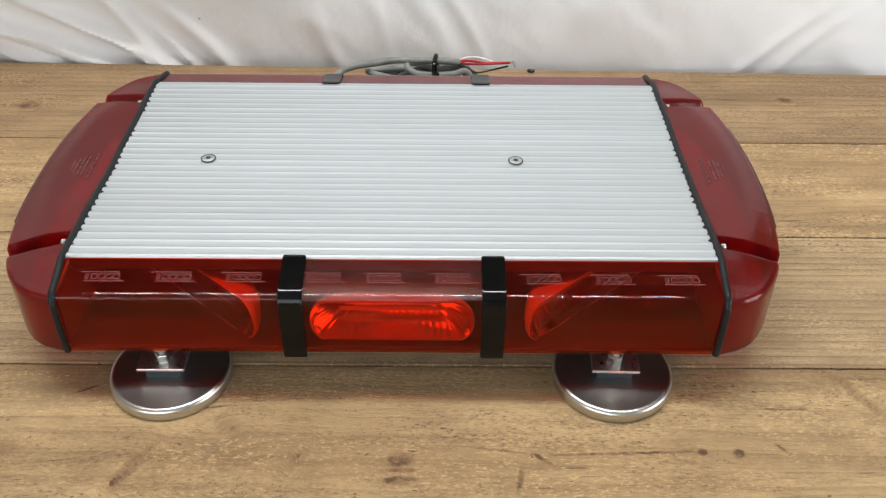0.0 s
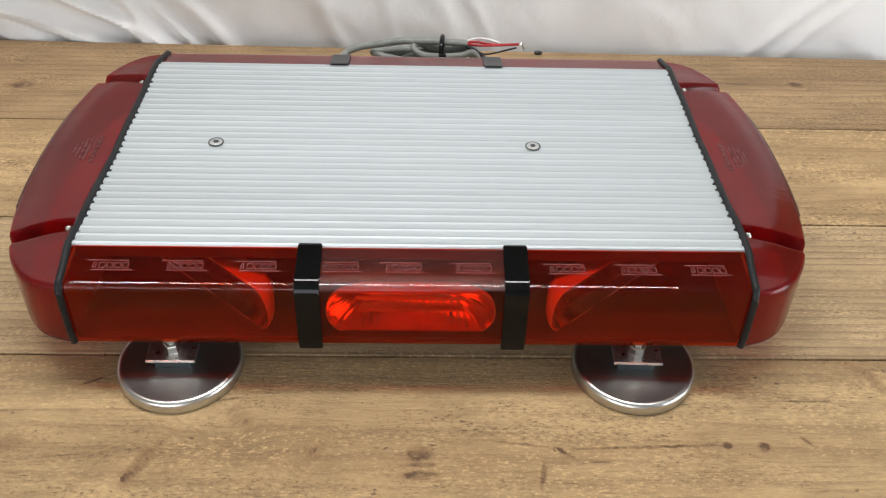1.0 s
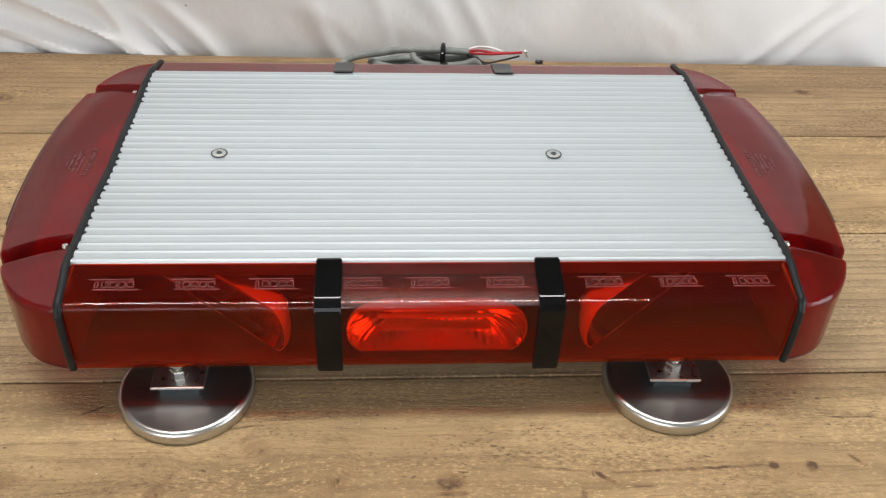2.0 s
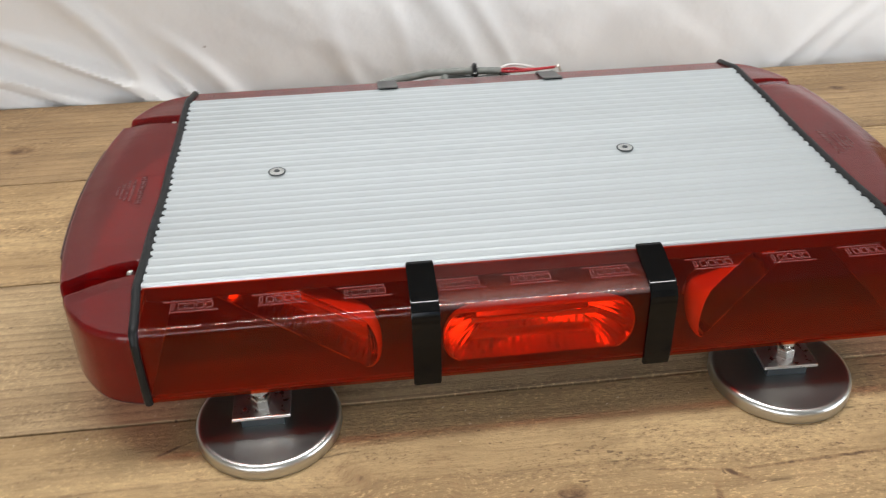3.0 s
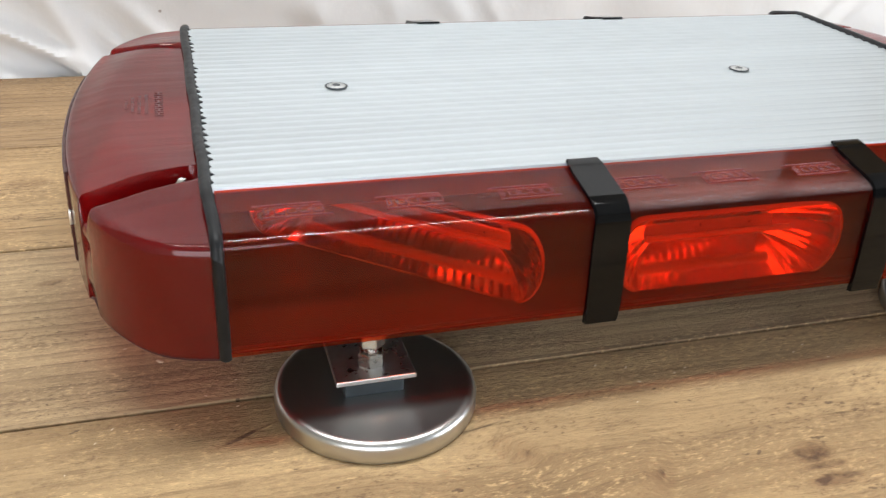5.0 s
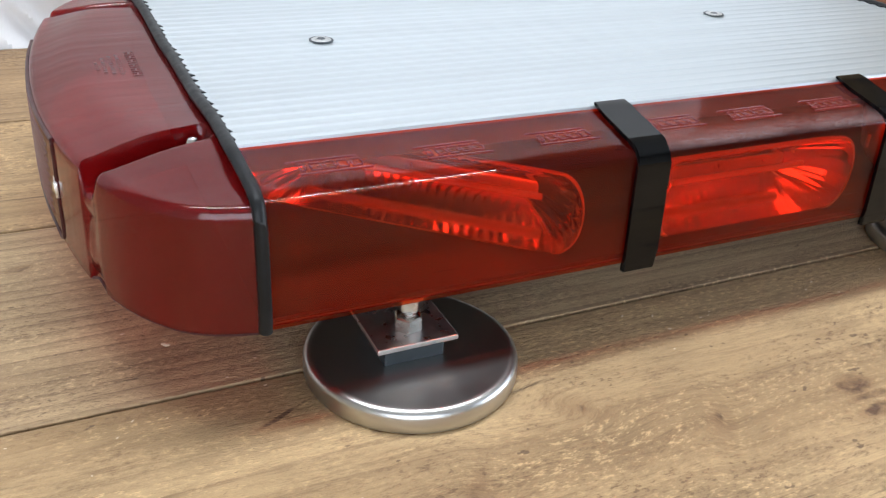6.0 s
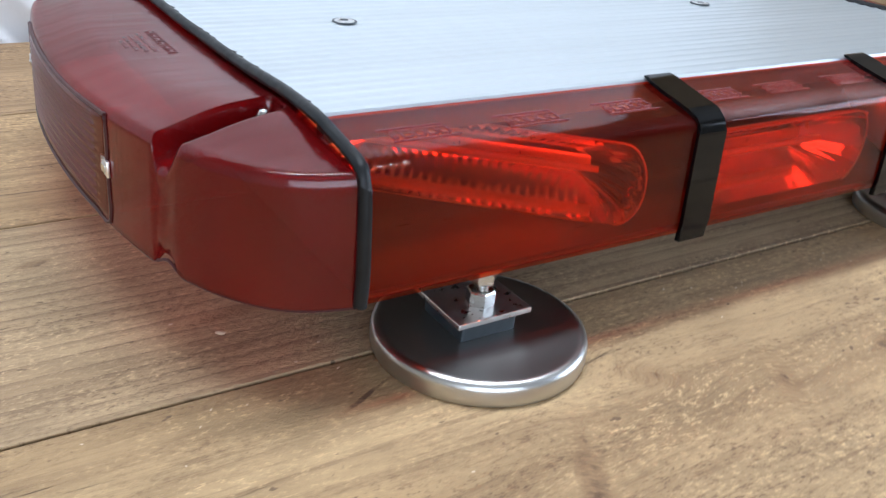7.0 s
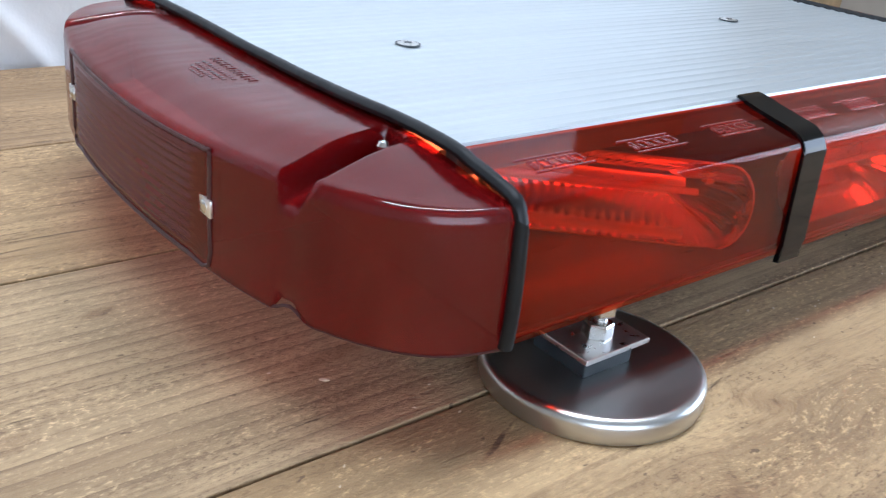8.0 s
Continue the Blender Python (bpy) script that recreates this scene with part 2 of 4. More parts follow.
def wood_material(name, pale, dark, line_dark, rings, ring_amount, ring_wave, knots):
    """Sawn pine: long grain that bends round knots, fine saw marks, grey handling stains."""
    m, nt, out = mat(name)
    p = nt.nodes.new("ShaderNodeBsdfPrincipled")
    geo = nt.nodes.new("ShaderNodeNewGeometry")
    sep = nt.nodes.new("ShaderNodeSeparateXYZ")
    ln(nt, geo.outputs["Position"], sep.inputs[0])
    info = nt.nodes.new("ShaderNodeObjectInfo")
    x, y = sep.outputs[0], sep.outputs[1]
    warp, core = 0.0, 0.0
    jx = math_node(nt, "MULTIPLY", math_node(nt, "SUBTRACT", noise_fac(nt, geo.outputs["Position"], 95.0, 4, 0.65), 0.5), 0.005)
    jy = math_node(nt, "MULTIPLY", math_node(nt, "SUBTRACT", noise_fac(nt, geo.outputs["Position"], 130.0, 4, 0.65), 0.5), 0.004)
    for kx, ky, a, b, d, slant in knots:
        px = math_node(nt, "ADD", math_node(nt, "SUBTRACT", x, kx), jx)
        py = math_node(nt, "ADD", math_node(nt, "SUBTRACT", y, ky), jy)
        cs, sn = math.cos(radians(slant)), math.sin(radians(slant))
        dx = math_node(nt, "ADD", math_node(nt, "MULTIPLY", px, cs / a), math_node(nt, "MULTIPLY", py, sn / a))
        dy = math_node(nt, "SUBTRACT", math_node(nt, "MULTIPLY", py, cs / b), math_node(nt, "MULTIPLY", px, sn / b))
        r2 = math_node(nt, "ADD", math_node(nt, "MULTIPLY", dx, dx), math_node(nt, "MULTIPLY", dy, dy))
        fall = math_node(nt, "DIVIDE", 1.0, math_node(nt, "ADD", 1.0, math_node(nt, "MULTIPLY", r2, 0.35)))
        warp = math_node(nt, "ADD", warp, math_node(nt, "MULTIPLY", math_node(nt, "MULTIPLY", fall, dy), -0.55 * b))
        blot = nt.nodes.new("ShaderNodeMapRange")
        blot.interpolation_type = "SMOOTHSTEP"
        blot.inputs[1].default_value, blot.inputs[2].default_value = 2.6, 0.0
        blot.inputs[3].default_value, blot.inputs[4].default_value = 0.0, d
        ln(nt, r2, blot.inputs[0])
        core = math_node(nt, "MAXIMUM", core, blot.outputs[0])
    y2 = math_node(nt, "ADD", y, warp)
    off = math_node(nt, "MULTIPLY", info.outputs["Random"], 7.0)
    cmb = nt.nodes.new("ShaderNodeCombineXYZ")
    ln(nt, math_node(nt, "ADD", x, off), cmb.inputs[0]), ln(nt, y2, cmb.inputs[1]), ln(nt, off, cmb.inputs[2])

    def streak(sx, sy, scale, detail=4.0, rough=0.6, distort=0.0):
        mp = nt.nodes.new("ShaderNodeMapping")
        mp.inputs["Scale"].default_value = (sx, sy, 1)
        ln(nt, cmb.outputs[0], mp.inputs[0])
        return noise_fac(nt, mp.outputs[0], scale, detail, rough, distort)

    broad = streak(1.6, 16, 1.0, 4)
    blotch = streak(14, 34, 1.0, 5, 0.65)
    ring = math_node(nt, "FRACT", math_node(nt, "ADD", math_node(nt, "MULTIPLY", y2, rings), math_node(nt, "MULTIPLY", streak(0.8, 6, 1.0, 3), ring_wave)))
    ring_dark = math_node(nt, "MULTIPLY", math_node(nt, "POWER", ring, 3.5), ramp(nt, streak(5, 40, 1.0, 4), 0.22, 0.55))
    fine = streak(26, 420, 1.0, 5, 0.7)
    saw = streak(240, 520, 1.0, 4, 0.7)
    stain = ramp(nt, streak(7, 15, 1.0, 6, 0.7), 0.52, 0.74)
    c = mix_col(nt, ramp(nt, broad, 0.36, 0.64), tuple(k * 1.12 for k in pale), dark)
    c = mix_col(nt, math_node(nt, "MULTIPLY", ramp(nt, blotch, 0.44, 0.66), 0.48), c, tuple(k * 0.72 for k in dark))
    c = mix_col(nt, math_node(nt, "MULTIPLY", ring_dark, ring_amount), c, line_dark)
    c = mix_col(nt, math_node(nt, "MULTIPLY", ramp(nt, fine, 0.50, 0.66), 0.42), c, line_dark)
    fuzz = math_node(nt, "MULTIPLY", ramp(nt, saw, 0.54, 0.64), ramp(nt, streak(6, 30, 1.0, 3), 0.38, 0.62))
    c = mix_col(nt, math_node(nt, "MULTIPLY", fuzz, 0.75), c, tuple(min(1, k * 1.5) for k in pale))
    pits = math_node(nt, "MULTIPLY", ramp(nt, saw, 0.46, 0.36), ramp(nt, streak(8, 26, 1.0, 3), 0.40, 0.62))
    c = mix_col(nt, math_node(nt, "MULTIPLY", pits, 0.90), c, line_dark)
    c = mix_col(nt, math_node(nt, "MULTIPLY", stain, 0.34), c, tuple(k * 0.55 for k in dark))
    patch = ramp(nt, streak(9, 22, 1.0, 2), 0.50, 0.62)
    fiss = math_node(nt, "MULTIPLY", ramp(nt, streak(16, 330, 1.0, 3, 0.6), 0.64, 0.69), patch)
    c = mix_col(nt, math_node(nt, "MULTIPLY", fiss, 0.65), c, (0.10, 0.055, 0.028))
    spk = ramp(nt, streak(110, 170, 1.0, 2, 0.6), 0.70, 0.74)
    c = mix_col(nt, math_node(nt, "MULTIPLY", spk, 0.75), c, (0.10, 0.055, 0.028))
    rough_edge = math_node(nt, "ADD", 0.30, math_node(nt, "MULTIPLY", ramp(nt, streak(70, 170, 1.0, 5, 0.7), 0.35, 0.65), 0.70))
    knot_tone = math_node(nt, "MULTIPLY", core, rough_edge)
    c = mix_col(nt, math_node(nt, "MULTIPLY", ramp(nt, core, 0.0, 0.9), 0.60), c, (0.20, 0.105, 0.045))
    c = mix_col(nt, math_node(nt, "MULTIPLY", ramp(nt, knot_tone, 0.40, 0.70), 0.85), c, (0.085, 0.042, 0.020))
    hsv = nd(nt, "ShaderNodeHueSaturation")
    ln(nt, math_node(nt, "ADD", 0.92, math_node(nt, "MULTIPLY", info.outputs["Random"], 0.16)), hsv.inputs["Value"])
    ln(nt, c, hsv.inputs["Color"])
    ln(nt, hsv.outputs[0], p.inputs["Base Color"])
    ln(nt, math_node(nt, "ADD", 0.55, math_node(nt, "MULTIPLY", fine, 0.2)), p.inputs["Roughness"])
    h = math_node(nt, "ADD", math_node(nt, "MULTIPLY", fine, 0.6), math_node(nt, "SUBTRACT", math_node(nt, "MULTIPLY", saw, 0.9), math_node(nt, "MULTIPLY", fiss, 0.8)))
    ln(nt, bump(nt, h, 0.9, 0.0020), p.inputs["Normal"])
    ln(nt, p.outputs[0], out.inputs[0])
    return m


PALE, DARKW, LINEW = (0.485, 0.335, 0.167), (0.345, 0.225, 0.105), (0.170, 0.097, 0.044)
WOOD_FRONT = wood_material("pine_front", PALE, DARKW, LINEW, 55.0, 0.35, 5.0, [k for k in KNOTS if k[1] < -0.01])
WOOD_MID = wood_material("pine_middle", (0.575, 0.415, 0.228), (0.42, 0.285, 0.148), (0.21, 0.13, 0.068), 112.0, 0.80, 1.3, [k for k in KNOTS if -0.01 < k[1] < 0.168])
WOOD_REAR = wood_material("pine_rear", (0.585, 0.405, 0.205), (0.43, 0.28, 0.132), LINEW, 60.0, 0.40, 6.0, [k for k in KNOTS if 0.168 < k[1] < 0.343])
WOOD_BACK = wood_material("pine_back", (0.43, 0.285, 0.145), (0.30, 0.19, 0.092), (0.15, 0.085, 0.040), 85.0, 0.60, 3.0, [k for k in KNOTS if k[1] > 0.343])

# ---- mesh helpers ----


def mesh_of(name, bm, material, smooth=False):
    bmesh.ops.recalc_face_normals(bm, faces=bm.faces)
    me = bpy.data.meshes.new(name)
    bm.to_mesh(me)
    bm.free()
    me.materials.append(material)
    if smooth:
        me.polygons.foreach_set("use_smooth", [True] * len(me.polygons))
        me.set_sharp_from_angle(angle=radians(38))
    return me


def smooth01(a, c, v):
    t = min(1.0, max(0.0, (v - a) / (c - a)))
    return t * t * (3 - 2 * t)


def sag(y):
    """The bar's top sits a little lower from its middle to the back."""
    return 0.0038 * smooth01(0.0, 0.13, y)


def part(name, bm, material, parent=None, label="", smooth=False, m=None):
    if m is None and parent is not None and (parent.name == "light_bar" or (parent.parent is not None and parent.parent.name == "light_bar")):
        for v in bm.verts:
            v.co.z -= sag(v.co.y) * min(1.0, max(0.0, (v.co.z - 0.075) / 0.02))
    ob = new(name, mesh_of(name, bm, material, smooth))
    if m is not None:
        ob.matrix_basis = m
    if parent is not None:
        ob.parent = parent
    if label:
        tagged(ob, label)
    return ob


def thing(name, label, category, m=None, **more):
    ob = new(name)
    ob.empty_display_size = 0.02
    if m is not None:
        ob.matrix_basis = m
    return tagged(ob, label, category, **more)


def box(x0, x1, y0, y1, z0, z1, bevel=0.0, seg=2, bm=None):
    b = bmesh.new()
    bmesh.ops.create_cube(b, size=1)
    for v in b.verts:
        v.co = Vector(((x0, x1)[v.co.x > 0], (y0, y1)[v.co.y > 0], (z0, z1)[v.co.z > 0]))
    if bevel:
        bmesh.ops.bevel(b, geom=b.edges[:], offset=bevel, segments=seg, affect="EDGES", profile=0.5)
    if bm is None:
        return b
    tmp = bpy.data.meshes.new("tmp")
    b.to_mesh(tmp)
    b.free()
    bm.from_mesh(tmp)
    bpy.data.meshes.remove(tmp)
    return bm


def revolve(profile, seg=64):
    """A solid turned about z from (radius, z) pairs that begin and end on the axis."""
    b = bmesh.new()
    rings = []
    for r, z in profile:
        if r < 1e-6:
            rings.append([b.verts.new((0, 0, z))])
        else:
            rings.append([b.verts.new((r * math.cos(2 * math.pi * i / seg), r * math.sin(2 * math.pi * i / seg), z)) for i in range(seg)])
    for a, c in zip(rings, rings[1:]):
        for i in range(seg):
            j = (i + 1) % seg
            loop = [a[i % len(a)], a[j % len(a)], c[j % len(c)], c[i % len(c)]]
            uniq = []
            for v in loop:
                if v not in uniq:
                    uniq.append(v)
            if len(uniq) > 2:
                b.faces.new(uniq)
    return b


def extrude_x(outline, x0, x1, steps=1, bm=None):
    """A closed outline of (y, z) pairs drawn out along x."""
    b = bm if bm is not None else bmesh.new()
    rings = []
    for k in range(steps + 1):
        x = x0 + (x1 - x0) * k / steps
        rings.append([b.verts.new((x, y, z)) for y, z in outline])
    n = len(outline)
    for a, c in zip(rings, rings[1:]):
        for i in range(n):
            b.faces.new((a[i], a[(i + 1) % n], c[(i + 1) % n], c[i]))
    b.faces.new(rings[0]), b.faces.new(rings[-1][::-1])
    return b


def tube(points, radius, seg=10, steps=8, closed=False, bm=None, squash=1.0):
    """A round cord along a smooth line through the points."""
    b = bm if bm is not None else bmesh.new()
    pts = [Vector(p) for p in points]
    n = len(pts)
    line = []
    for i in range(n if closed else n - 1):
        if closed:
            p0, p1, p2, p3 = pts[i - 1], pts[i], pts[(i + 1) % n], pts[(i + 2) % n]
        else:
            p0, p1, p2, p3 = pts[max(i - 1, 0)], pts[i], pts[i + 1], pts[min(i + 2, n - 1)]
        for k in range(steps):
            t = k / steps
            line.append(0.5 * ((2 * p1) + (p2 - p0) * t + (2 * p0 - 5 * p1 + 4 * p2 - p3) * t * t + (3 * p1 - p0 - 3 * p2 + p3) * t ** 3))
    if not closed:
        line.append(pts[-1])
    rings, up = [], Vector((0.13, 0.21, 1)).normalized()
    for i, p in enumerate(line):
        a = line[i - 1] if (i or closed) else p
        c = line[(i + 1) % len(line)] if (i + 1 < len(line) or closed) else p
        d = (c - a).normalized()
        s = d.cross(up)
        s = s.normalized() if s.length > 1e-5 else Vector((1, 0, 0))
        u = s.cross(d).normalized()
        rings.append([b.verts.new(p + radius * (math.cos(2 * math.pi * k / seg) * s + squash * math.sin(2 * math.pi * k / seg) * u)) for k in range(seg)])
    pairs = list(zip(rings, rings[1:])) + ([(rings[-1], rings[0])] if closed else [])
    for a, c in pairs:
        for k in range(seg):
            b.faces.new((a[k], a[(k + 1) % seg], c[(k + 1) % seg], c[k]))
    if not closed:
        b.faces.new(rings[0]), b.faces.new(rings[-1][::-1])
    return b


def cyl(r, z0, z1, bevel=0.0, seg=24):
    if bevel:
        return revolve([(0, z0), (r - bevel, z0), (r, z0 + bevel), (r, z1 - bevel), (r - bevel, z1), (0, z1)], seg)
    return revolve([(0, z0), (r, z0), (r, z1), (0, z1)], seg)


def hexagon(r, z0, z1):
    return revolve([(0, z0), (r * 0.93, z0), (r, z0 + 0.0008), (r, z1 - 0.0008), (r * 0.90, z1), (0, z1)], 6)


# ---- the room ----
ZF, ZC, XL, XR, YF, YB = -0.76, 1.74, -2.4, 2.4, -2.6, 1.3
tagged(part("floor", box(XL, XR, YF, YB, ZF - 0.1, ZF), CONCRETE), "grey concrete floor under the work table", "floor", kind="structure")
tagged(part("ceiling", box(XL - 0.1, XR + 0.1, YF - 0.1, YB + 0.1, ZC, ZC + 0.1), WHITE), "plain pale painted ceiling over the table", "ceiling", kind="structure")
tagged(part("wall_back", box(XL, XR, YB, YB + 0.1, ZF, ZC), PLY), "tan plywood wall behind the hanging cloth", "wall", kind="structure")
wall_f = box(XL, -2.35, YF - 0.1, YF, ZF, ZC)
box(0.25, XR, YF - 0.1, YF, ZF, ZC, bm=wall_f)
box(-2.35, 0.25, YF - 0.1, YF, ZF, -0.2, bm=wall_f)
box(-2.35, 0.25, YF - 0.1, YF, 1.45, ZC, bm=wall_f)
window = thing("window_1", "wide white framed window across the room", "window", kind="structure")
for x0, x1, z0, z1 in ((-2.35, -2.29, -0.2, 1.45), (0.19, 0.25, -0.2, 1.45), (-2.29, 0.19, 1.39, 1.45), (-2.29, 0.19, -0.2, -0.14), (-1.08, -1.02, -0.14, 1.39)):
    part("window_frame", box(x0, x1, YF - 0.08, YF - 0.02, z0, z1, 0.004), GREYMETAL, window)
tagged(part("wall_front", wall_f, PLASTER), "beige plaster wall with a wide window", "wall", kind="structure")
tagged(part("wall_left", box(XL - 0.1, XL, YF - 0.1, YB + 0.1, ZF, ZC), PLASTER), "plain beige plaster side wall", "wall", kind="structure")
wall_r = box(XR, XR + 0.1, YF - 0.1, -1.8, ZF, ZC)
box(XR, XR + 0.1, -0.2, YB + 0.1, ZF, ZC, bm=wall_r)
box(XR, XR + 0.1, -1.8, -0.2, 1.30, ZC, bm=wall_r)
tagged(part("wall_right", wall_r, PLASTER), "beige plaster wall with a wide door opening", "wall", kind="structure")
door = thing("door_1", "white framed glass patio door in the wall", "door", kind="structure")
for y0, y1, z0, z1 in ((-1.8, -1.74, ZF, 1.3), (-0.26, -0.2, ZF, 1.3), (-1.74, -0.26, 1.24, 1.3), (-1.74, -0.26, ZF, ZF + 0.05), (-1.03, -0.97, ZF + 0.05, 1.24)):
    part("door_frame", box(XR + 0.02, XR + 0.08, y0, y1, z0, z1, 0.004), GREYMETAL, door)
fixture = thing("ceiling_light", "long white ceiling tube light over the table", "ceiling light", pose(-0.10, 0.15, ZC))
part("housing", box(-0.79, 0.79, -0.16, 0.16, -0.05, 0.0, 0.006), GREYMETAL, fixture)
part("diffuser", box(-0.75, 0.75, -0.13, 0.13, -0.068, -0.048, 0.005), WHITE, fixture)

# ---- the table: rough sawn boards ----
table = thing("work_table", "rough sawn pine board table with knots and saw marks", "table")
XA, XB = -0.80, 0.625


def back_edge(x):
    return 0.5193 - 0.0146 * x


def plank(y0, y1, material, x1=XB, slanted=False, dz=0.0):
    b = box(XA, x1, y0 + 0.0010, y1 - 0.0010, -0.034, dz, 0.0007, 2)
    if slanted:
        for v in b.verts:
            if v.co.y > (y0 + y1) / 2:
                v.co.y += back_edge(v.co.x) - y1
    return part("plank", b, material, table)


plank(-0.702, -0.530, WOOD_FRONT)
plank(-0.530, -0.357, WOOD_BACK)
plank(-0.357, -0.1850, WOOD_MID)
plank(-0.1850, -0.0105, WOOD_FRONT)
plank(-0.0105, 0.1680, WOOD_MID)
plank(0.1680, 0.3430, WOOD_REAR, 0.74)
plank(0.3430, 0.5120, WOOD_BACK, slanted=True)
for y in (-0.64, 0.42):
    part("rail", box(XA + 0.06, XB - 0.06, y - 0.02, y + 0.02, -0.124, -0.034, 0.002), WOOD_MID, table)
for x in (XA + 0.1, XB - 0.1):
    for y in (-0.64, 0.42):
        part("leg", box(x - 0.035, x + 0.035, y - 0.035, y + 0.035, ZF, -0.034, 0.003), WOOD_MID, table)


# ---- the white cloth behind the table ----
def cloth_mesh():
    b = bmesh.new()
    nx, nz = 560, 230
    x0, x1, z0, z1 = -1.25, 0.67, -0.18, 0.85
    # folds: x and z at the foot, lean (dx per dz), width, depth, height of the fold
    folds = [(-0.415, 0.000, -2.1, 0.016, 0.016, 0.10), (-0.335, 0.000, -1.9, 0.012, 0.013, 0.09), (-0.350, 0.030, -0.7, 0.014, 0.012, 0.16),
             (-0.300, 0.000, -1.0, 0.008, 0.006, 0.05), (-0.260, 0.000, -0.8, 0.012, 0.005, 0.08), (-0.500, 0.000, -1.6, 0.020, 0.018, 0.14),
             (-0.10, 0.03, -0.45, 0.012, 0.005, 0.20), (-0.03, 0.02, -0.50, 0.010, 0.004, 0.16), (0.040, 0.00, -0.42, 0.016, 0.007, 0.25), (0.075, 0.02, -0.35, 0.010, 0.004, 0.18),
             (0.20, 0.03, 0.4, 0.030, 0.006, 0.12), (0.43, 0.00, 1.3, 0.010, 0.005, 0.08), (0.49, 0.0, 1.1, 0.010, 0.004, 0.07),
             (-0.62, 0.0, -1.2, 0.03, 0.02, 0.3), (-0.80, 0.0, -0.6, 0.05, 0.02, 0.5), (-1.02, 0.0, -0.3, 0.05, 0.02, 0.6), (0.30, 0.2, -0.3, 0.05, 0.008, 0.5)]
    grid = []
    for i in range(nx + 1):
        col = []
        for k in range(nz + 1):
            x = x0 + (x1 - x0) * i / nx
            z = z0 + (z1 - z0) * (k / nz) ** 1.6
            y = back_edge(x) + 0.022 + 0.05 * max(0.0, z) ** 1.5
            y -= 0.10 * smooth01(0.0, 0.30, z) * (1 - smooth01(-0.45, 0.05, x))
            for fx, fz, lean, w, d, tall in folds:
                bend = fx + lean * (z - fz) + 0.012 * math.sin(22 * z + fx * 20)
                q = (x - bend) / (w * (1 + 3 * max(0.0, z)) * math.sqrt(1 + lean * lean) ** 0.6)
                y -= (1.5 if fx < -0.25 else 0.6) * d * (math.exp(-q * q) if q < 0 else math.exp(-1.8 * q * q)) * smooth01(-0.12, 0.005, z) * (1 - smooth01(0.4 * tall, 1.3 * tall, z))
            y += 0.012 * noise.noise(Vector((x * 4, z * 3 + x, 0.3))) + 0.0032 * noise.noise(Vector((x * 13 + z * 8, z * 11, 2.0))) + 0.0012 * noise.noise(Vector((x * 34 + z * 20, z * 28, 5.0)))
            y = max(y, back_edge(x) + 0.004 - 0.10 * smooth01(0.012, 0.14, z))
            col.append(b.verts.new((x + (0.012 * z if i == nx else 0), y, z)))
        grid.append(col)
    for i in range(nx):
        for k in range(nz):
            b.faces.new((grid[i][k], grid[i + 1][k], grid[i + 1][k + 1], grid[i][k + 1]))
    return b


cloth = part("backdrop_cloth", cloth_mesh(), CLOTH, smooth=True)
thick = cloth.modifiers.new("thickness", "SOLIDIFY")
thick.thickness, thick.offset = 0.0012, 1.0
tagged(cloth, "creased white cotton sheet hanging behind the table", "cloth", kind="structure")
tagged(part("cloth_rail", tube([(-1.3, 0.61, 0.86), (-0.3, 0.61, 0.86), (0.75, 0.61, 0.86)], 0.012), GREYMETAL, smooth=True), "grey metal rail holding the cloth", "rail", kind="structure")

# ---- the light bar ----
YC, HALF = 0.142, 0.180
ZB, ZT = 0.0443, 0.1078
bar = thing("light_bar", "low red emergency light bar with ribbed aluminium top on magnet feet", "light bar")


def ribbed_plate():
    """Extruded top: narrow raised ribs along x with shallow hollows between."""
    ribs, y0, y1 = 31, -0.0005, 0.2845
    pitch = (y1 - y0) / ribs
    top = [(y0, ZT - 0.002), (y0 + 0.0006, ZT)]
    for i in range(ribs):
        a = y0 + i * pitch
        for f, h in ((0.10, 0.0), (0.22, 0.00022), (0.30, 0.0004), (0.36, 0.0004), (0.44, 0.0001), (0.55, -0.00006), (0.75, -0.0001), (0.92, -0.00005)):
            top.append((a + f * pitch, ZT + h))
    top += [(y1 - 0.0004, ZT), (y1, ZT - 0.002)]
    return extrude_x(top + [(y1, ZT - 0.0024), (y0, ZT - 0.0024)], -0.2515, 0.2515, 1)


part("top_plate", ribbed_plate(), ALU, bar, "ribbed silver anodised aluminium plate")

# plate screws, with washer seat; dark plug painted as the star recess's shade
for sx in (-0.171, 0.104):
    seat = revolve([(0, 0.0), (0.0068, 0.0), (0.0068, 0.0004), (0.0060, 0.0006), (0.0054, 0.0002), (0, 0.0002)], 32)
    screw = part("screw", seat, BLOCK, bar, "steel screw in a dark countersunk ring", True, pose(sx, 0.1425, ZT - sag(0.1425) + 0.0004))
    part("screw_head", revolve([(0, 0.0002), (0.0054, 0.0002), (0.0056, 0.0005), (0.0046, 0.0009), (0.0026, 0.0010), (0.0022, 0.0004), (0, 0.0004)], 24), DULL_STEEL, screw, "", True)
    part("recess_shade", revolve([(0, 0.0005), (0.0023, 0.0005), (0.0023, 0.00115), (0, 0.00115)], 6), BLOCK, screw, "dark plug for the shade of the star recess")

# dark rails under the plate's long edges
for y0, y1 in ((0.0006, 0.0070), (0.2770, 0.2834)):
    part("edge_rail", box(-0.2500, 0.2500, y0, y1, 0.0950, ZT - 0.0026), CASE, bar, "dark rail under the plate")

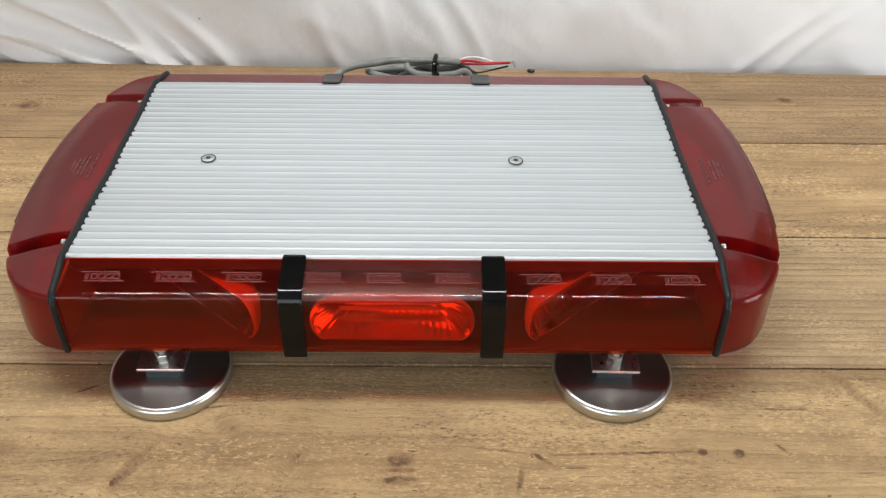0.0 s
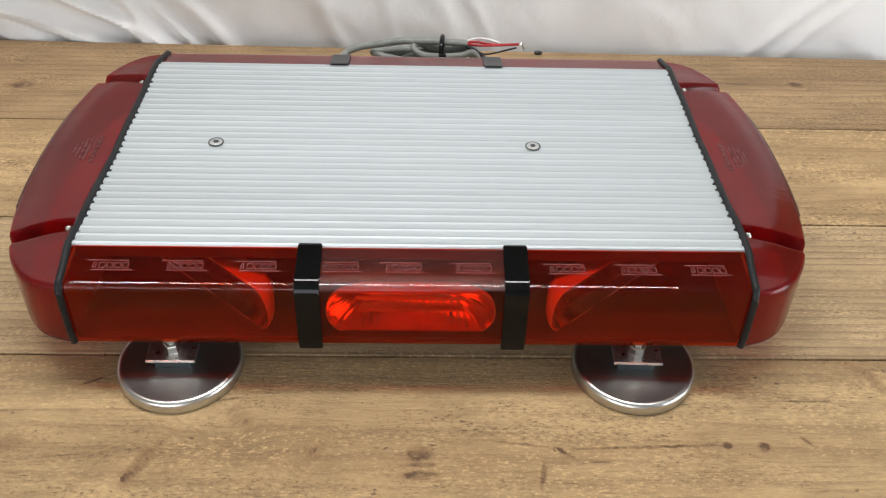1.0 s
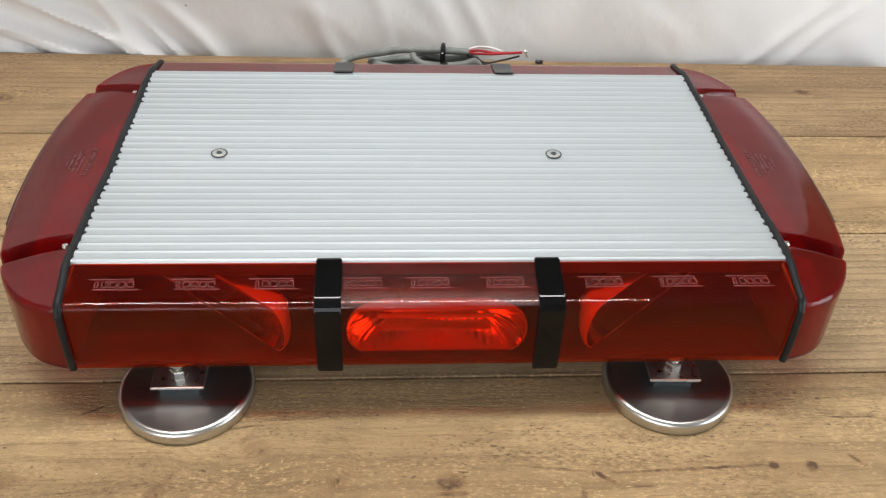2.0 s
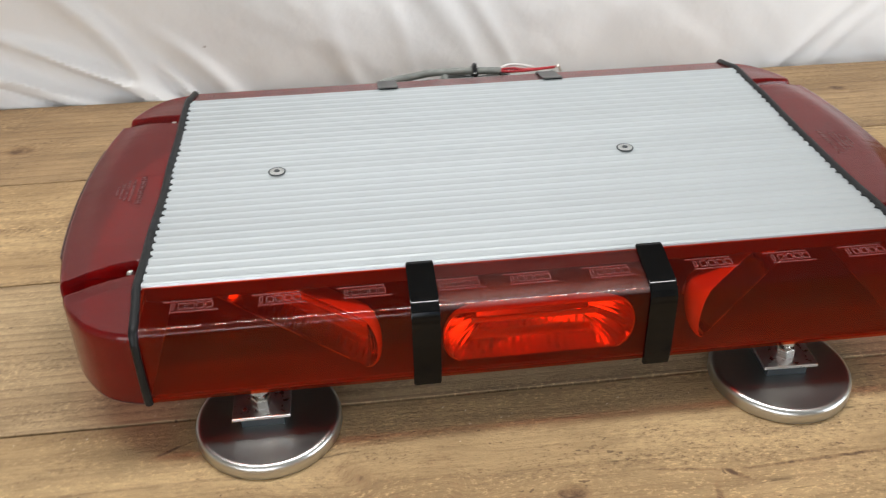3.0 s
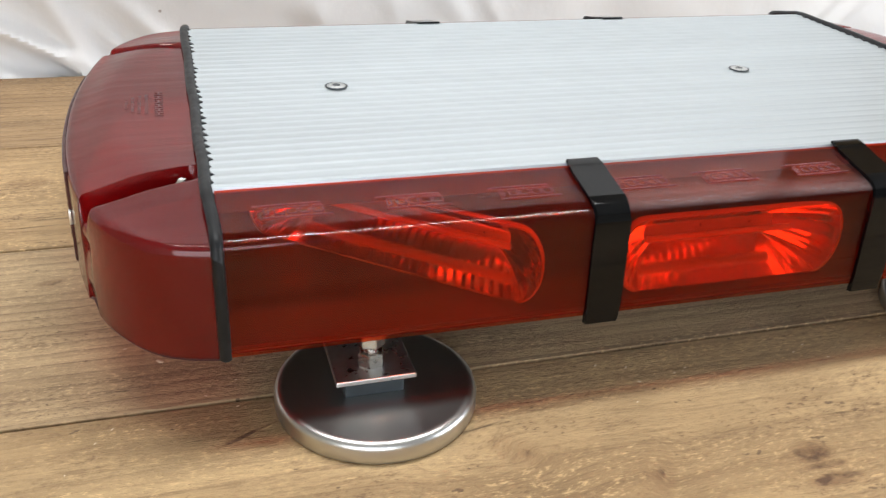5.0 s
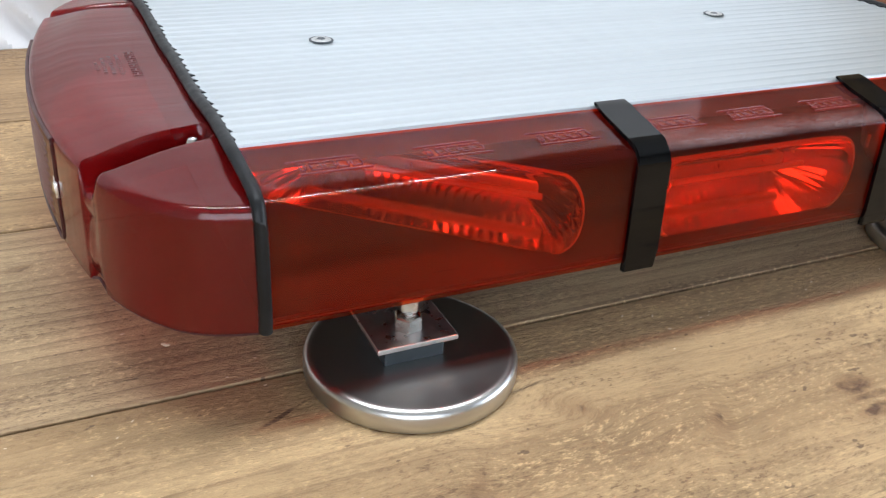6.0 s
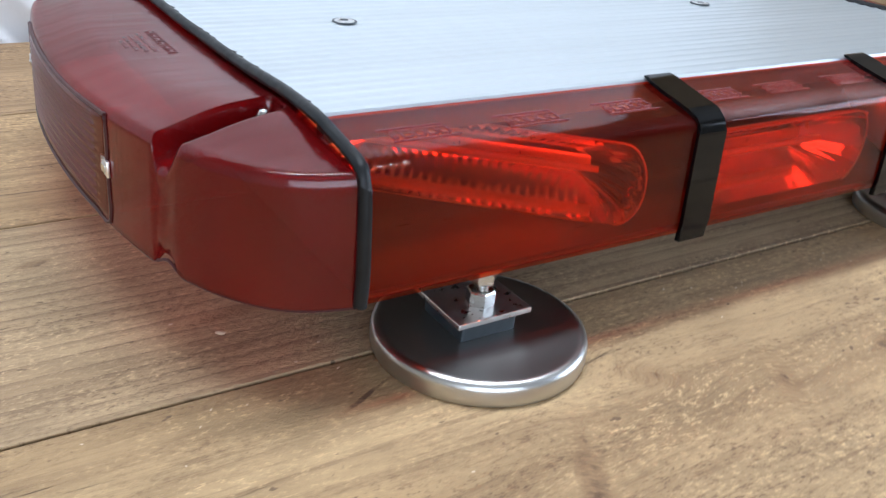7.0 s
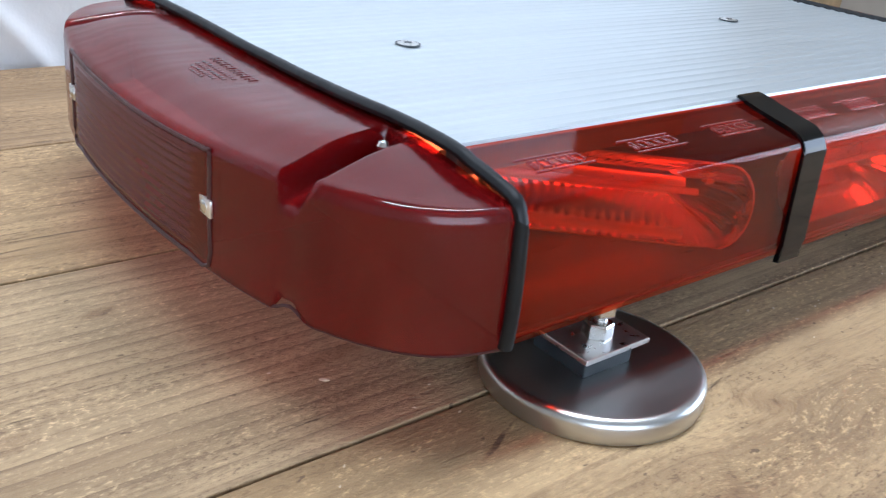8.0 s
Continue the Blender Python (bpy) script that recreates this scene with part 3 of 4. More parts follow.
# front and rear lenses
OUT = [(-0.0007, 0.1066), (-0.010, 0.1046), (-0.0272, 0.10116), (-0.0296, 0.1007), (-0.0320, 0.1001), (-0.0335, 0.0996), (-0.0350, 0.0990), (-0.0362, 0.0981), (-0.0369, 0.0969), (-0.0372, 0.0956), (-0.03725, 0.0946), (-0.0396, 0.0510), (-0.0397, 0.0453), (-0.0386, 0.0443), (0.0100, 0.0440)]
INN = [(0.0100, 0.0447), (-0.0368, 0.0448), (-0.0372, 0.0510), (-0.03485, 0.0946), (-0.0347, 0.0955), (-0.0341, 0.0965), (-0.0330, 0.0973), (-0.0315, 0.0979), (-0.0295, 0.0984), (-0.0287, 0.0986), (-0.0007, 0.1040)]


def flip(profile):
    return [(2 * YC - y, z) for y, z in profile]


def emblem(bm, x, yy, sign):
    """Plain embossed mark: two rules with small hollow blocks between."""
    w = 0.0150
    z = lambda y: 0.1046 - 0.0036 * (abs(y) - 0.010) / 0.018 + 0.0001
    for k, (ya, half) in enumerate(((-0.0140, w), (-0.0225, w))):
        sh = 0.002 if k else -0.002
        yb = ya if sign > 0 else 2 * YC - ya
        box(x - half + sh, x + half + sh, yb - 0.0003, yb + 0.0003, z(ya) - 0.0006, z(ya) + 0.0003, bm=bm)
    for i in range(5):
        cx = x - 0.0112 + i * 0.0056
        ww = 0.0021 if i else 0.0010
        for ya in (-0.0160, -0.0205):
            yb = ya if sign > 0 else 2 * YC - ya
            box(cx - ww, cx + ww, yb - 0.00028, yb + 0.00028, z(ya) - 0.0006, z(ya) + 0.0003, bm=bm)
        yb = -0.01825 if sign > 0 else 2 * YC + 0.01825
        for sx in (-ww, ww):
            box(cx + sx - 0.00028, cx + sx + 0.00028, yb - 0.0023, yb + 0.0023, z(-0.0183) - 0.0006, z(-0.0183) + 0.0003, bm=bm)


BAYS = [(-0.2505, -0.0770, RED_LENS, (-0.219, -0.165, -0.112)), (-0.0760, 0.0770, RED_LENS_DUSTY, (-0.052, -0.006, 0.046)), (0.0780, 0.2505, RED_LENS, (0.115, 0.168, 0.220))]
for x0, x1, material, marks in BAYS:
    for sign in (1, -1):
        prof = OUT + INN if sign > 0 else flip(OUT + INN)
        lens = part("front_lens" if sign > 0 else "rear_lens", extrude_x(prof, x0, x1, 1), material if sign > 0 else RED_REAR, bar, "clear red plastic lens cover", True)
        if sign > 0:
            for mx in marks:
                eb = bmesh.new()
                emblem(eb, mx, 0, sign)
                part("embossed_mark", eb, EMBOSS, lens, "small raised mark in the red plastic")

# black clips over the lens joints
S_OUT = [(0.0014, 0.1092), (-0.0010, 0.1091), (-0.0040, 0.1083), (-0.0120, 0.1064), (-0.0285, 0.1031), (-0.0300, 0.1028), (-0.0323, 0.1020), (-0.0344, 0.1009), (-0.0362, 0.0995), (-0.0377, 0.0977), (-0.0387, 0.0956), (-0.0392, 0.0936), (-0.0393, 0.0924), (-0.0414, 0.0500), (-0.0408, 0.0405), (-0.0380, 0.0400)]
S_IN = [(-0.0380, 0.0438), (-0.0398, 0.0500), (-0.0374, 0.0946), (-0.0371, 0.0970), (-0.0352, 0.0991), (-0.0282, 0.1012), (-0.0100, 0.1048), (-0.0030, 0.1069), (0.0014, 0.1080)]
for sx in (-0.0752, 0.0775):
    for sign in (1, -1):
        b = extrude_x(S_OUT + S_IN if sign > 0 else flip(S_OUT + S_IN), sx - 0.0090, sx + 0.0090)
        bmesh.ops.bevel(b, geom=[e for e in b.edges if abs(e.verts[0].co.x - e.verts[1].co.x) < 1e-6], offset=0.0007, segments=2, affect="EDGES")
        part("clip_strap", b, STRAP, bar, "glossy black plastic clip", True)

# black rubber seals between the plate and the end caps
for sx in (-0.2538, 0.2538):
    ix = sx - math.copysign(0.0016, sx)
    path = [(ix, -0.0394, 0.0447), (ix, -0.0404, 0.0600), (ix, -0.0390, 0.0880), (ix, -0.0376, 0.0950), (ix, -0.0345, 0.0996), (ix, -0.0270, 0.1018), (0.5 * (sx + ix), -0.0120, 0.1050), (sx, 0.0, 0.1074)]
    path += [(sx + 0.0004 * math.sin(i * 2.1), 0.284 * i / 9, 0.1080) for i in range(1, 9)]
    path += [(x, 2 * YC - y, z) for x, y, z in path[7::-1]]
    seal = part("rubber_seal", tube(path, 0.0028, 10, 6, squash=0.9), RUBBER, bar, "black rubber edging strip", True)

    inner = sx - math.copysign(0.0022, sx)
    random.seed(3 if sx < 0 else 4)
    for i in range(31):
        yy, zz = 0.0062 + i * 0.285 / 31, ZT + 0.00012
        tip = inner - math.copysign(random.uniform(0.0010, 0.0034), sx)
        tri = [(inner, yy - random.uniform(0.0016, 0.0034)), (inner, yy + random.uniform(0.0014, 0.0030)), (tip, yy - random.uniform(-0.0006, 0.0012))]
        tooth = bmesh.new()
        lo = [tooth.verts.new((x, y, zz - 0.0010)) for x, y in tri]
        hi = [tooth.verts.new((x, y, zz + (0.0012 if k < 2 else 0.0))) for k, (x, y) in enumerate(tri)]
        tooth.faces.new(lo), tooth.faces.new(hi)
        for k in range(3):
            tooth.faces.new((lo[k], lo[(k + 1) % 3], hi[(k + 1) % 3], hi[k]))
        part("seal_tooth", tooth, RUBBER, seal)

# base tray with long ribs, seen through the lenses
tray = [(-0.0360, 0.0464), (-0.0360, 0.0470)]
for i in range(120):
    y = -0.0355 + i * 0.00296
    tray.append((y, 0.0478 + 0.0005 * math.sin(i * 0.55) + 0.0003 * math.sin(i * 0.23)))
tray += [(0.3200, 0.0470), (0.3200, 0.0464)]
part("base_plate", box(-0.2505, 0.2505, -0.0364, 0.3204, 0.0454, 0.0463), CASE_GREY, bar, "grey underside of the bar")
part("base_tray", extrude_x(tray, -0.2505, 0.2505), ALU_BASE, bar, "dull aluminium base extrusion", True)


for side in (-1, 1):
    part("end_bulkhead", extrude_x([(-0.034, 0.0475), (-0.033, 0.0900), (-0.031, 0.0940), (-0.002, 0.0975), (2 * YC + 0.002, 0.0955), (2 * YC + 0.031, 0.0920), (2 * YC + 0.033, 0.0890), (2 * YC + 0.034, 0.0475)], side * 0.2508, side * 0.2522), CASE_GREY, bar, "grey plastic wall inside the end of the bar")

# end caps
CAPX = 0.2530
OUTLINE = [(0.000, 0.180), (0.018, 0.1750), (0.0312, 0.1660), (0.0434, 0.1500), (0.0514, 0.1330), (0.0582, 0.1100), (0.0640, 0.0780), (0.0680, 0.0400), (0.0693, 0.0)]


def cap_outline(s):
    """Half plan of the cap: s from -1 (front) to 1 (back)."""
    a = (1 - abs(s)) * (len(OUTLINE) - 1)
    i = min(int(a), len(OUTLINE) - 2)
    t = a - i
    p = [Vector(OUTLINE[max(i - 1, 0)]), Vector(OUTLINE[i]), Vector(OUTLINE[i + 1])]
    p.append(Vector(OUTLINE[i + 2]) if i + 2 < len(OUTLINE) else Vector((OUTLINE[-2][0], -OUTLINE[-2][1])))
    if i == 0:
        p[0] = Vector((-0.015, 0.1815))
    q = 0.5 * ((2 * p[1]) + (p[2] - p[0]) * t + (2 * p[0] - 5 * p[1] + 4 * p[2] - p[3]) * t * t + (3 * p[1] - p[0] - 3 * p[2] + p[3]) * t ** 3)
    return q.x, (q.y if s > 0 else -q.y)


def groove(x, y):
    """Depth of the screw channel at a place in the cap's plan (x from the plate, y from the middle)."""
    edge = 0.1040 + 0.22 * x
    u = abs(y) - edge
    wall = smooth01(0.0, 0.0022, u) * (1 - smooth01(0.0080, 0.0175, u))
    return 0.0112 * wall * smooth01(0.0030, 0.0065, x)


PLAN = np.array([cap_outline(k / 400) for k in range(401)])


def rim_share(x, y):
    """How far out a place lies between the cap's middle (0) and its rim (1)."""
    lo, hi = 0.02, 1.2
    for _ in range(16):
        f = (lo + hi) / 2
        if x / f > np.interp(abs(y) / f, PLAN[:, 1], PLAN[:, 0], right=-1):
            lo = f
        else:
            hi = f
    return min(1.0, hi)


def cap_shell(inset):
    """Rings of points from the middle out over the rim and down the side."""
    ns = 340
    rows = []
    shear = lambda ay: smooth01(0.03, 0.10, ay) * (1 - smooth01(0.150, 0.176, ay))
    for t in (0.0, 0.06, 0.10, 0.14, 0.2, 0.3, 0.42, 0.54, 0.64, 0.72, 0.80, 0.88, 0.95, 1.0):
        row = []
        for i in range(ns + 1):
            ox, oy = cap_outline(-1 + 2 * i / ns)
            rx, ry = ox * 0.945 * (1 - inset / 0.1), oy * 0.982 * (1 - inset / 0.18)
            x = rx * t
            y = ry - math.copysign(0.22 * (rx - x) * shear(abs(ry)), ry)
            far = rim_share(x, y)
            z = 0.1050 - 0.0058 * smooth01(0.62, 1.0, far) - 0.0012 * far * far
            row.append(Vector((x, y, z - inset - groove(x, y))))
        rows.append(row)
    rim = rows[-1]
    for a in (25, 50, 75, 90):
        row = []
        for i in range(ns + 1):
            ox, oy = cap_outline(-1 + 2 * i / ns)
            k, ky = 1 - inset / 0.07, 1 - inset / 0.18
            e = Vector((ox * k, oy * ky, 0))
            p = rim[i]
            row.append(Vector((p.x + (e.x - p.x) * math.sin(radians(a)), p.y + (e.y - p.y) * math.sin(radians(a)), p.z - 0.0060 * (1 - math.cos(radians(a))))))
        rows.append(row)
    low = rows[-1]
    for t in (0.15, 0.35, 0.6, 0.85, 1.0):
        row = []
        for i in range(ns + 1):
            p = low[i]
            n = Vector((p.x, p.y * 0.25, 0)).normalized()
            g = groove(max(p.x, 0.03), p.y) / 0.0112
            pinch = 0.0022 * g * (1 - smooth01(0.0, 0.55, t)) + 0.0030 * g * smooth01(0.75, 1.0, t)
            lift = 0.004 * g * smooth01(0.8, 1.0, t)
            row.append(Vector((p.x + 0.0012 * t * (p.x / 0.07), p.y * (1 + 0.004 * t), p.z + (ZB - p.z) * t + lift)) - n * pinch)
        rows.append(row)
    return rows


def cap_mesh(side):
    b = bmesh.new()
    shells = []
    for inset in (0.0, 0.0026):
        rows = cap_shell(inset)
        shells.append([[b.verts.new((side * (CAPX + p.x), YC + p.y, p.z)) for p in row] for row in rows])
    for vr in shells:
        for a, c in zip(vr, vr[1:]):
            for i in range(len(a) - 1):
                b.faces.new((a[i], a[i + 1], c[i + 1], c[i]))
    a, c = shells[0][-1], shells[1][-1]
    for i in range(len(a) - 1):
        b.faces.new((a[i], a[i + 1], c[i + 1], c[i]))
    loose = [v for v in b.verts if not v.link_faces]
    bmesh.ops.delete(b, geom=loose, context="VERTS")
    return b


def side_panel(side, s0, s1, z0, z1, proud, back, ribs):
    """A curved slab that follows the cap's end, with level ribs."""
    b = bmesh.new()
    n, m = 40, ribs * 6
    outer, inner = [], []
    for i in range(n + 1):
        s = s0 + (s1 - s0) * i / n
        ox, oy = cap_outline(s)
        co, ci = [], []
        for k in range(m + 1):
            z = z0 + (z1 - z0) * k / m
            edge = min(i, n - i, k / 2, (m - k) / 2)
            h = proud * min(1.0, edge / 1.5) + (0.0007 * math.sin(2 * math.pi * ribs * k / m) if ribs > 1 else 0) * (1 if edge > 2 else 0)
            draft = 0.0012 * (0.0985 - z) / 0.055
            co.append(b.verts.new((side * (CAPX + ox + h + draft), YC + oy, z)))
            ci.append(b.verts.new((side * (CAPX + ox - back + draft), YC + oy, z)))
        outer.append(co), inner.append(ci)
    for g in (outer, inner):
        for i in range(n):
            for k in range(m):
                b.faces.new((g[i][k], g[i + 1][k], g[i + 1][k + 1], g[i][k + 1]))
    rim_o = [outer[i][0] for i in range(n + 1)] + [outer[n][k] for k in range(1, m + 1)] + [outer[i][m] for i in range(n - 1, -1, -1)] + [outer[0][k] for k in range(m - 1, 0, -1)]
    rim_i = [inner[i][0] for i in range(n + 1)] + [inner[n][k] for k in range(1, m + 1)] + [inner[i][m] for i in range(n - 1, -1, -1)] + [inner[0][k] for k in range(m - 1, 0, -1)]
    for i in range(len(rim_o)):
        j = (i + 1) % len(rim_o)
        b.faces.new((rim_o[i], rim_o[j], rim_i[j], rim_i[i]))
    return b


def s_at(y):
    """The outline parameter at which the cap's end has this distance from the middle."""
    lo, hi = 0.0, 1.0
    for _ in range(40):
        mid = (lo + hi) / 2
        if cap_outline(mid)[1] < y:
            lo = mid
        else:
            hi = mid
    return lo


SEND = s_at(0.0765)
for side in (-1, 1):
    cap = part("end_cap", cap_mesh(side), RED_CAP, bar, "cloudy dark red plastic end cap", True)
    part("side_lens", side_panel(side, -SEND, SEND, 0.0475, 0.0935, 0.0006, 0.001, 11), SIDE_LENS, cap, "ribbed red-brown marker lens", True)
    fr = bmesh.new()
    ring = []
    for s, z in [(-SEND - 0.012, 0.0462), (-SEND - 0.012, 0.0700), (-SEND - 0.012, 0.0930), (-SEND, 0.0948)] + [(-SEND + 2 * SEND * i / 12, 0.0950) for i in range(1, 12)] + [(SEND, 0.0948), (SEND + 0.012, 0.0930), (SEND + 0.012, 0.0700), (SEND + 0.012, 0.0462)] + [(SEND - 2 * SEND * i / 12, 0.0458) for i in range(1, 12)]:
        ox, oy = cap_outline(s)
        ring.append((side * (CAPX + ox - 0.0001 + 0.0012 * (0.0985 - z) / 0.055), YC + oy, z))
    tube(ring, 0.0010, 6, 3, closed=True, bm=fr)
    part("lens_gasket", fr, DARK_RED, cap, "dark seal round the marker lens", True)
    for sy in (-1, 1):
        ox, oy = cap_outline(sy * (SEND + 0.004))
        turn = math.degrees(math.atan2(oy * 0.28, ox)) if side > 0 else 180 - math.degrees(math.atan2(oy * 0.28, ox))
        b = box(-0.0036, 0.0036, -0.0052, 0.0052, -0.0006, 0.0008, 0.0004)
        clipm = pose(side * (CAPX + ox + 0.0006), YC + oy, 0.0705) @ pose(0, 0, 0, 0, 90, 0 if side > 0 else 0)
        if side < 0:
            clipm = pose(side * (CAPX + ox + 0.0006), YC + oy, 0.0705) @ pose(0, 0, 0, 0, -90, 0)
        sc = part("lens_clip", b, ZINC, cap, "small bright metal clip with a screw", True, clipm)
        part("screw_head", revolve([(0, 0.0006), (0.0028, 0.0006), (0.0028, 0.0011), (0.0016, 0.0017), (0, 0.0018)], 16), STEEL, sc, "", True)
        gy = YC + sy * (0.1040 + 0.0022 + 0.0065 + 0.22 * 0.007)
        part("cap_screw", revolve([(0, 0), (0.0026, 0), (0.0028, 0.0012), (0.0018, 0.0026), (0.0008, 0.0028), (0, 0.0020)], 20), STEEL, cap, "bright steel cap screw", True, pose(side * 0.2635, gy, 0.0990 - sag(gy)))
    # dark lip along the foot of the cap
    lip = [(side * (CAPX + cap_outline(-1 + 2 * i / 40)[0] * 0.998), YC + cap_outline(-1 + 2 * i / 40)[1] * 1.001, ZB - 0.0006 + 0.004 * groove(max(cap_outline(-1 + 2 * i / 40)[0], 0.03), cap_outline(-1 + 2 * i / 40)[1]) / 0.0112) for i in range(41)]
    part("cap_lip", tube(lip, 0.0007, 6, 3), DARK_RED, cap, "thin dark edge under the cap", True)
    # plain bars for the moulded lettering on the cap's top
    lt = bmesh.new()
    for row, (w, nb, hh) in enumerate(((0.042, 6, 0.0046), (0.033, 11, 0.0018), (0.030, 10, 0.0018), (0.024, 8, 0.0016), (0.014, 5, 0.0014))):
        dx = 0.0195 + (0.0, 0.0066, 0.0104, 0.0140, 0.0174)[row]
        xx = side * (CAPX + dx)
        far = rim_share(dx, 0.006)
        zt = 0.1050 - 0.0058 * smooth01(0.62, 1.0, far) - 0.0012 * far * far
        for i in range(nb):
            y0 = YC - 0.006 - w / 2 + w * i / nb
            step = w / nb * (0.72 if row else 0.68)
            if row:
                box(xx - hh / 2, xx + hh / 2, y0, y0 + step, zt - 0.0012, zt + 0.00022, bm=lt)
            else:
                for ya, yb in ((y0, y0 + 0.0010), (y0 + step - 0.0010, y0 + step)):
                    box(xx - hh / 2, xx + hh / 2, ya, yb, zt - 0.0012, zt + 0.00030, bm=lt)
                box(xx - 0.0005, xx + 0.0005, y0 + 0.0010, y0 + step - 0.0010, zt - 0.0012, zt + 0.00030, bm=lt)
    part("moulded_lettering", lt, LETTER_RED, cap, "unreadable moulded lettering in rows")


def reflector(m, name_label, run):
    """A chromed trough with upright flutes and rounded, rayed ends, its mouth towards -y."""
    b = bmesh.new()
    h, tip, depth = 0.0196, 0.0130, 0.027
    flutes = round(340 * run)
    loop = []
    for k in range(flutes * 4 + 1):
        loop.append((-run + 2 * run * k / (flutes * 4), h, math.cos(2 * math.pi * k / 4), 0.0))
    for k in range(1, 32):
        a = math.pi * k / 32
        loop.append((run + tip * math.sin(a), h * math.cos(a), math.cos(math.pi * k / 2), 1.0))
    for k in range(flutes * 4 + 1):
        loop.append((run - 2 * run * k / (flutes * 4), -h, -1.0, 0.0))
    for k in range(1, 32):
        a = math.pi * k / 32
        loop.append((-run - tip * math.sin(a), -h * math.cos(a), math.cos(math.pi * k / 2), -1.0))
    n, steps = len(loop), 14
    rings = []
    for k in range(steps + 1):
        t = k / steps
        curve = math.sqrt(max(0.0, 1 - t * 0.975))
        relief = 0.055 * math.sin(math.pi * min(1.0, t * 1.15)) if t < 0.87 else 0.0
        ring = []
        for x, z, wave, end in loop:
            pull = 1 - relief * (wave + 1) * (0.5 if end else 1.0)
            xx = x if not end else end * (run - 0.022 * t * t) + (x - end * run) * (curve * pull)
            if not end:
                xx = x * (1 - 0.022 * t * t / run)
            ring.append(b.verts.new((xx, depth * t, z * curve * pull)))
        rings.append(ring)
    for a, c in zip(rings, rings[1:]):
        for i in range(n):
            b.faces.new((a[i], a[(i + 1) % n], c[(i + 1) % n], c[i]))
    b.faces.new(rings[-1])
    case = bmesh.new()
    shells = []
    for k, (t, grow) in enumerate(((0.0, 0.0001), (0.0, 0.0007), (0.02, 0.0008), (0.1, 0.0012), (0.25, 0.0012), (0.45, 0.0012), (0.65, 0.0012), (0.85, 0.0014), (1.02, 0.0020))):
        curve = math.sqrt(max(0.0, 1 - min(t, 1.0) * 0.975))
        ring = []
        for x, z, wave, end in loop[::2]:
            ex = end * (run - 0.022 * t * t) + (x - end * run) * curve + end * grow if end else x * (1 - 0.022 * t * t / run)
            ring.append(case.verts.new((ex, depth * t - (0.0005 if k < 2 else 0.0), z * curve + math.copysign(grow, z) * min(1.0, abs(z) / 0.004))))
        shells.append(ring)
    for a, c in zip(shells, shells[1:]):
        for i in range(len(a)):
            j = (i + 1) % len(a)
            case.faces.new((a[i], a[j], c[j], c[i]))
    case.faces.new(shells[-1])
    r = part("reflector", b, CHROME, bar, name_label, True, m)
    part("casing", case, SHELL, r, "pale plastic back of the reflector", True)
    part("flash_tube", tube([(0.008 - run, 0.014, 0.001), (0, 0.014, 0.001), (run - 0.008, 0.014, 0.001)], 0.0017, 10, 4), BULB, r, "thin milky lamp tube", True)
    part("lamp_bracket", box(0.010 - run, run - 0.010, 0.0235, 0.0255, -0.0040, 0.0040, 0.0005), ZINC, r, "narrow metal bracket behind the tube", True)
    return r


ZR = 0.0682
for yy, rz in ((0, 0), (1, 180)):
    for cx, cy, turn, run in ((0.0, -0.0290, 0, 0.050), (-0.1685, 0.0209, -41, 0.070), (0.1685, 0.0209, 41, 0.070)):
        if yy:
            cx, cy, turn = -cx, 2 * YC - cy, turn + 180
        reflector(pose(cx, cy, ZR, 0, 0, turn), "bright chromed lamp reflector", run)


# magnet feet
def magnet_foot(x, y, turn, shift):
    m = pose(x, y, 0.0, 0, 0, turn)
    disc = [(0, 0.0), (0.0470, 0.0), (0.0484, 0.0006), (0.0488, 0.0020), (0.0488, 0.0078), (0.0482, 0.0098), (0.0466, 0.0110), (0.0448, 0.0113), (0.0436, 0.0110), (0.0300, 0.0108), (0, 0.0108)]
    body = revolve(disc, 96)
    bmesh.ops.translate(body, verts=body.verts, vec=(shift, 0, 0))
    foot = part("magnet_foot", body, MAGNET, bar, "round plated steel magnet foot", True, m)
    part("spacer_block", box(-0.0143, 0.0143, -0.0110, 0.0200, 0.0106, 0.0206, 0.0010), BLOCK, foot, "dark grey block")
    pl = box(-0.0190, 0.0190, -0.0150, 0.0240, 0.0206, 0.0232, 0.0005, 2)
    for v in pl.verts:
        v.co.z += 0.0005 * math.sin(v.co.x * 160) if v.co.y < 0 else 0
    part("mounting_plate", pl, ZINC, foot, "square bright zinc plate with a worn edge")
    part("hex_nut", hexagon(0.0066, 0.0230, 0.0302), STEEL, foot, "bright hexagon nut", False, pose(0, -0.002, 0, 0, 0, 12))
    part("stud", revolve([(0.0034 - 0.0004 * (i % 2), 0.0298 + 0.0044 * i / 10) for i in range(11)], 20), STEEL, foot, "threaded steel stud", False, pose(0, -0.002, 0))
    part("hex_nut", hexagon(0.0066, 0.0340, 0.0405), STEEL, foot, "bright hexagon nut", False, pose(0, -0.002, 0, 0, 0, 40))
    part("nut_washer", cyl(0.0085, 0.0405, 0.0438, 0.0005), STEEL, foot, "", True, pose(0, -0.002, 0))


for x, y, turn, shift in ((-0.1852, -0.0235, 0, 0.0030), (0.1785, -0.0225, -2, 0.0), (-0.185, 2 * YC + 0.0235, 180, 0.0), (0.181, 2 * YC + 0.0235, 180, 0.0)):
    magnet_foot(x, y, turn, shift)

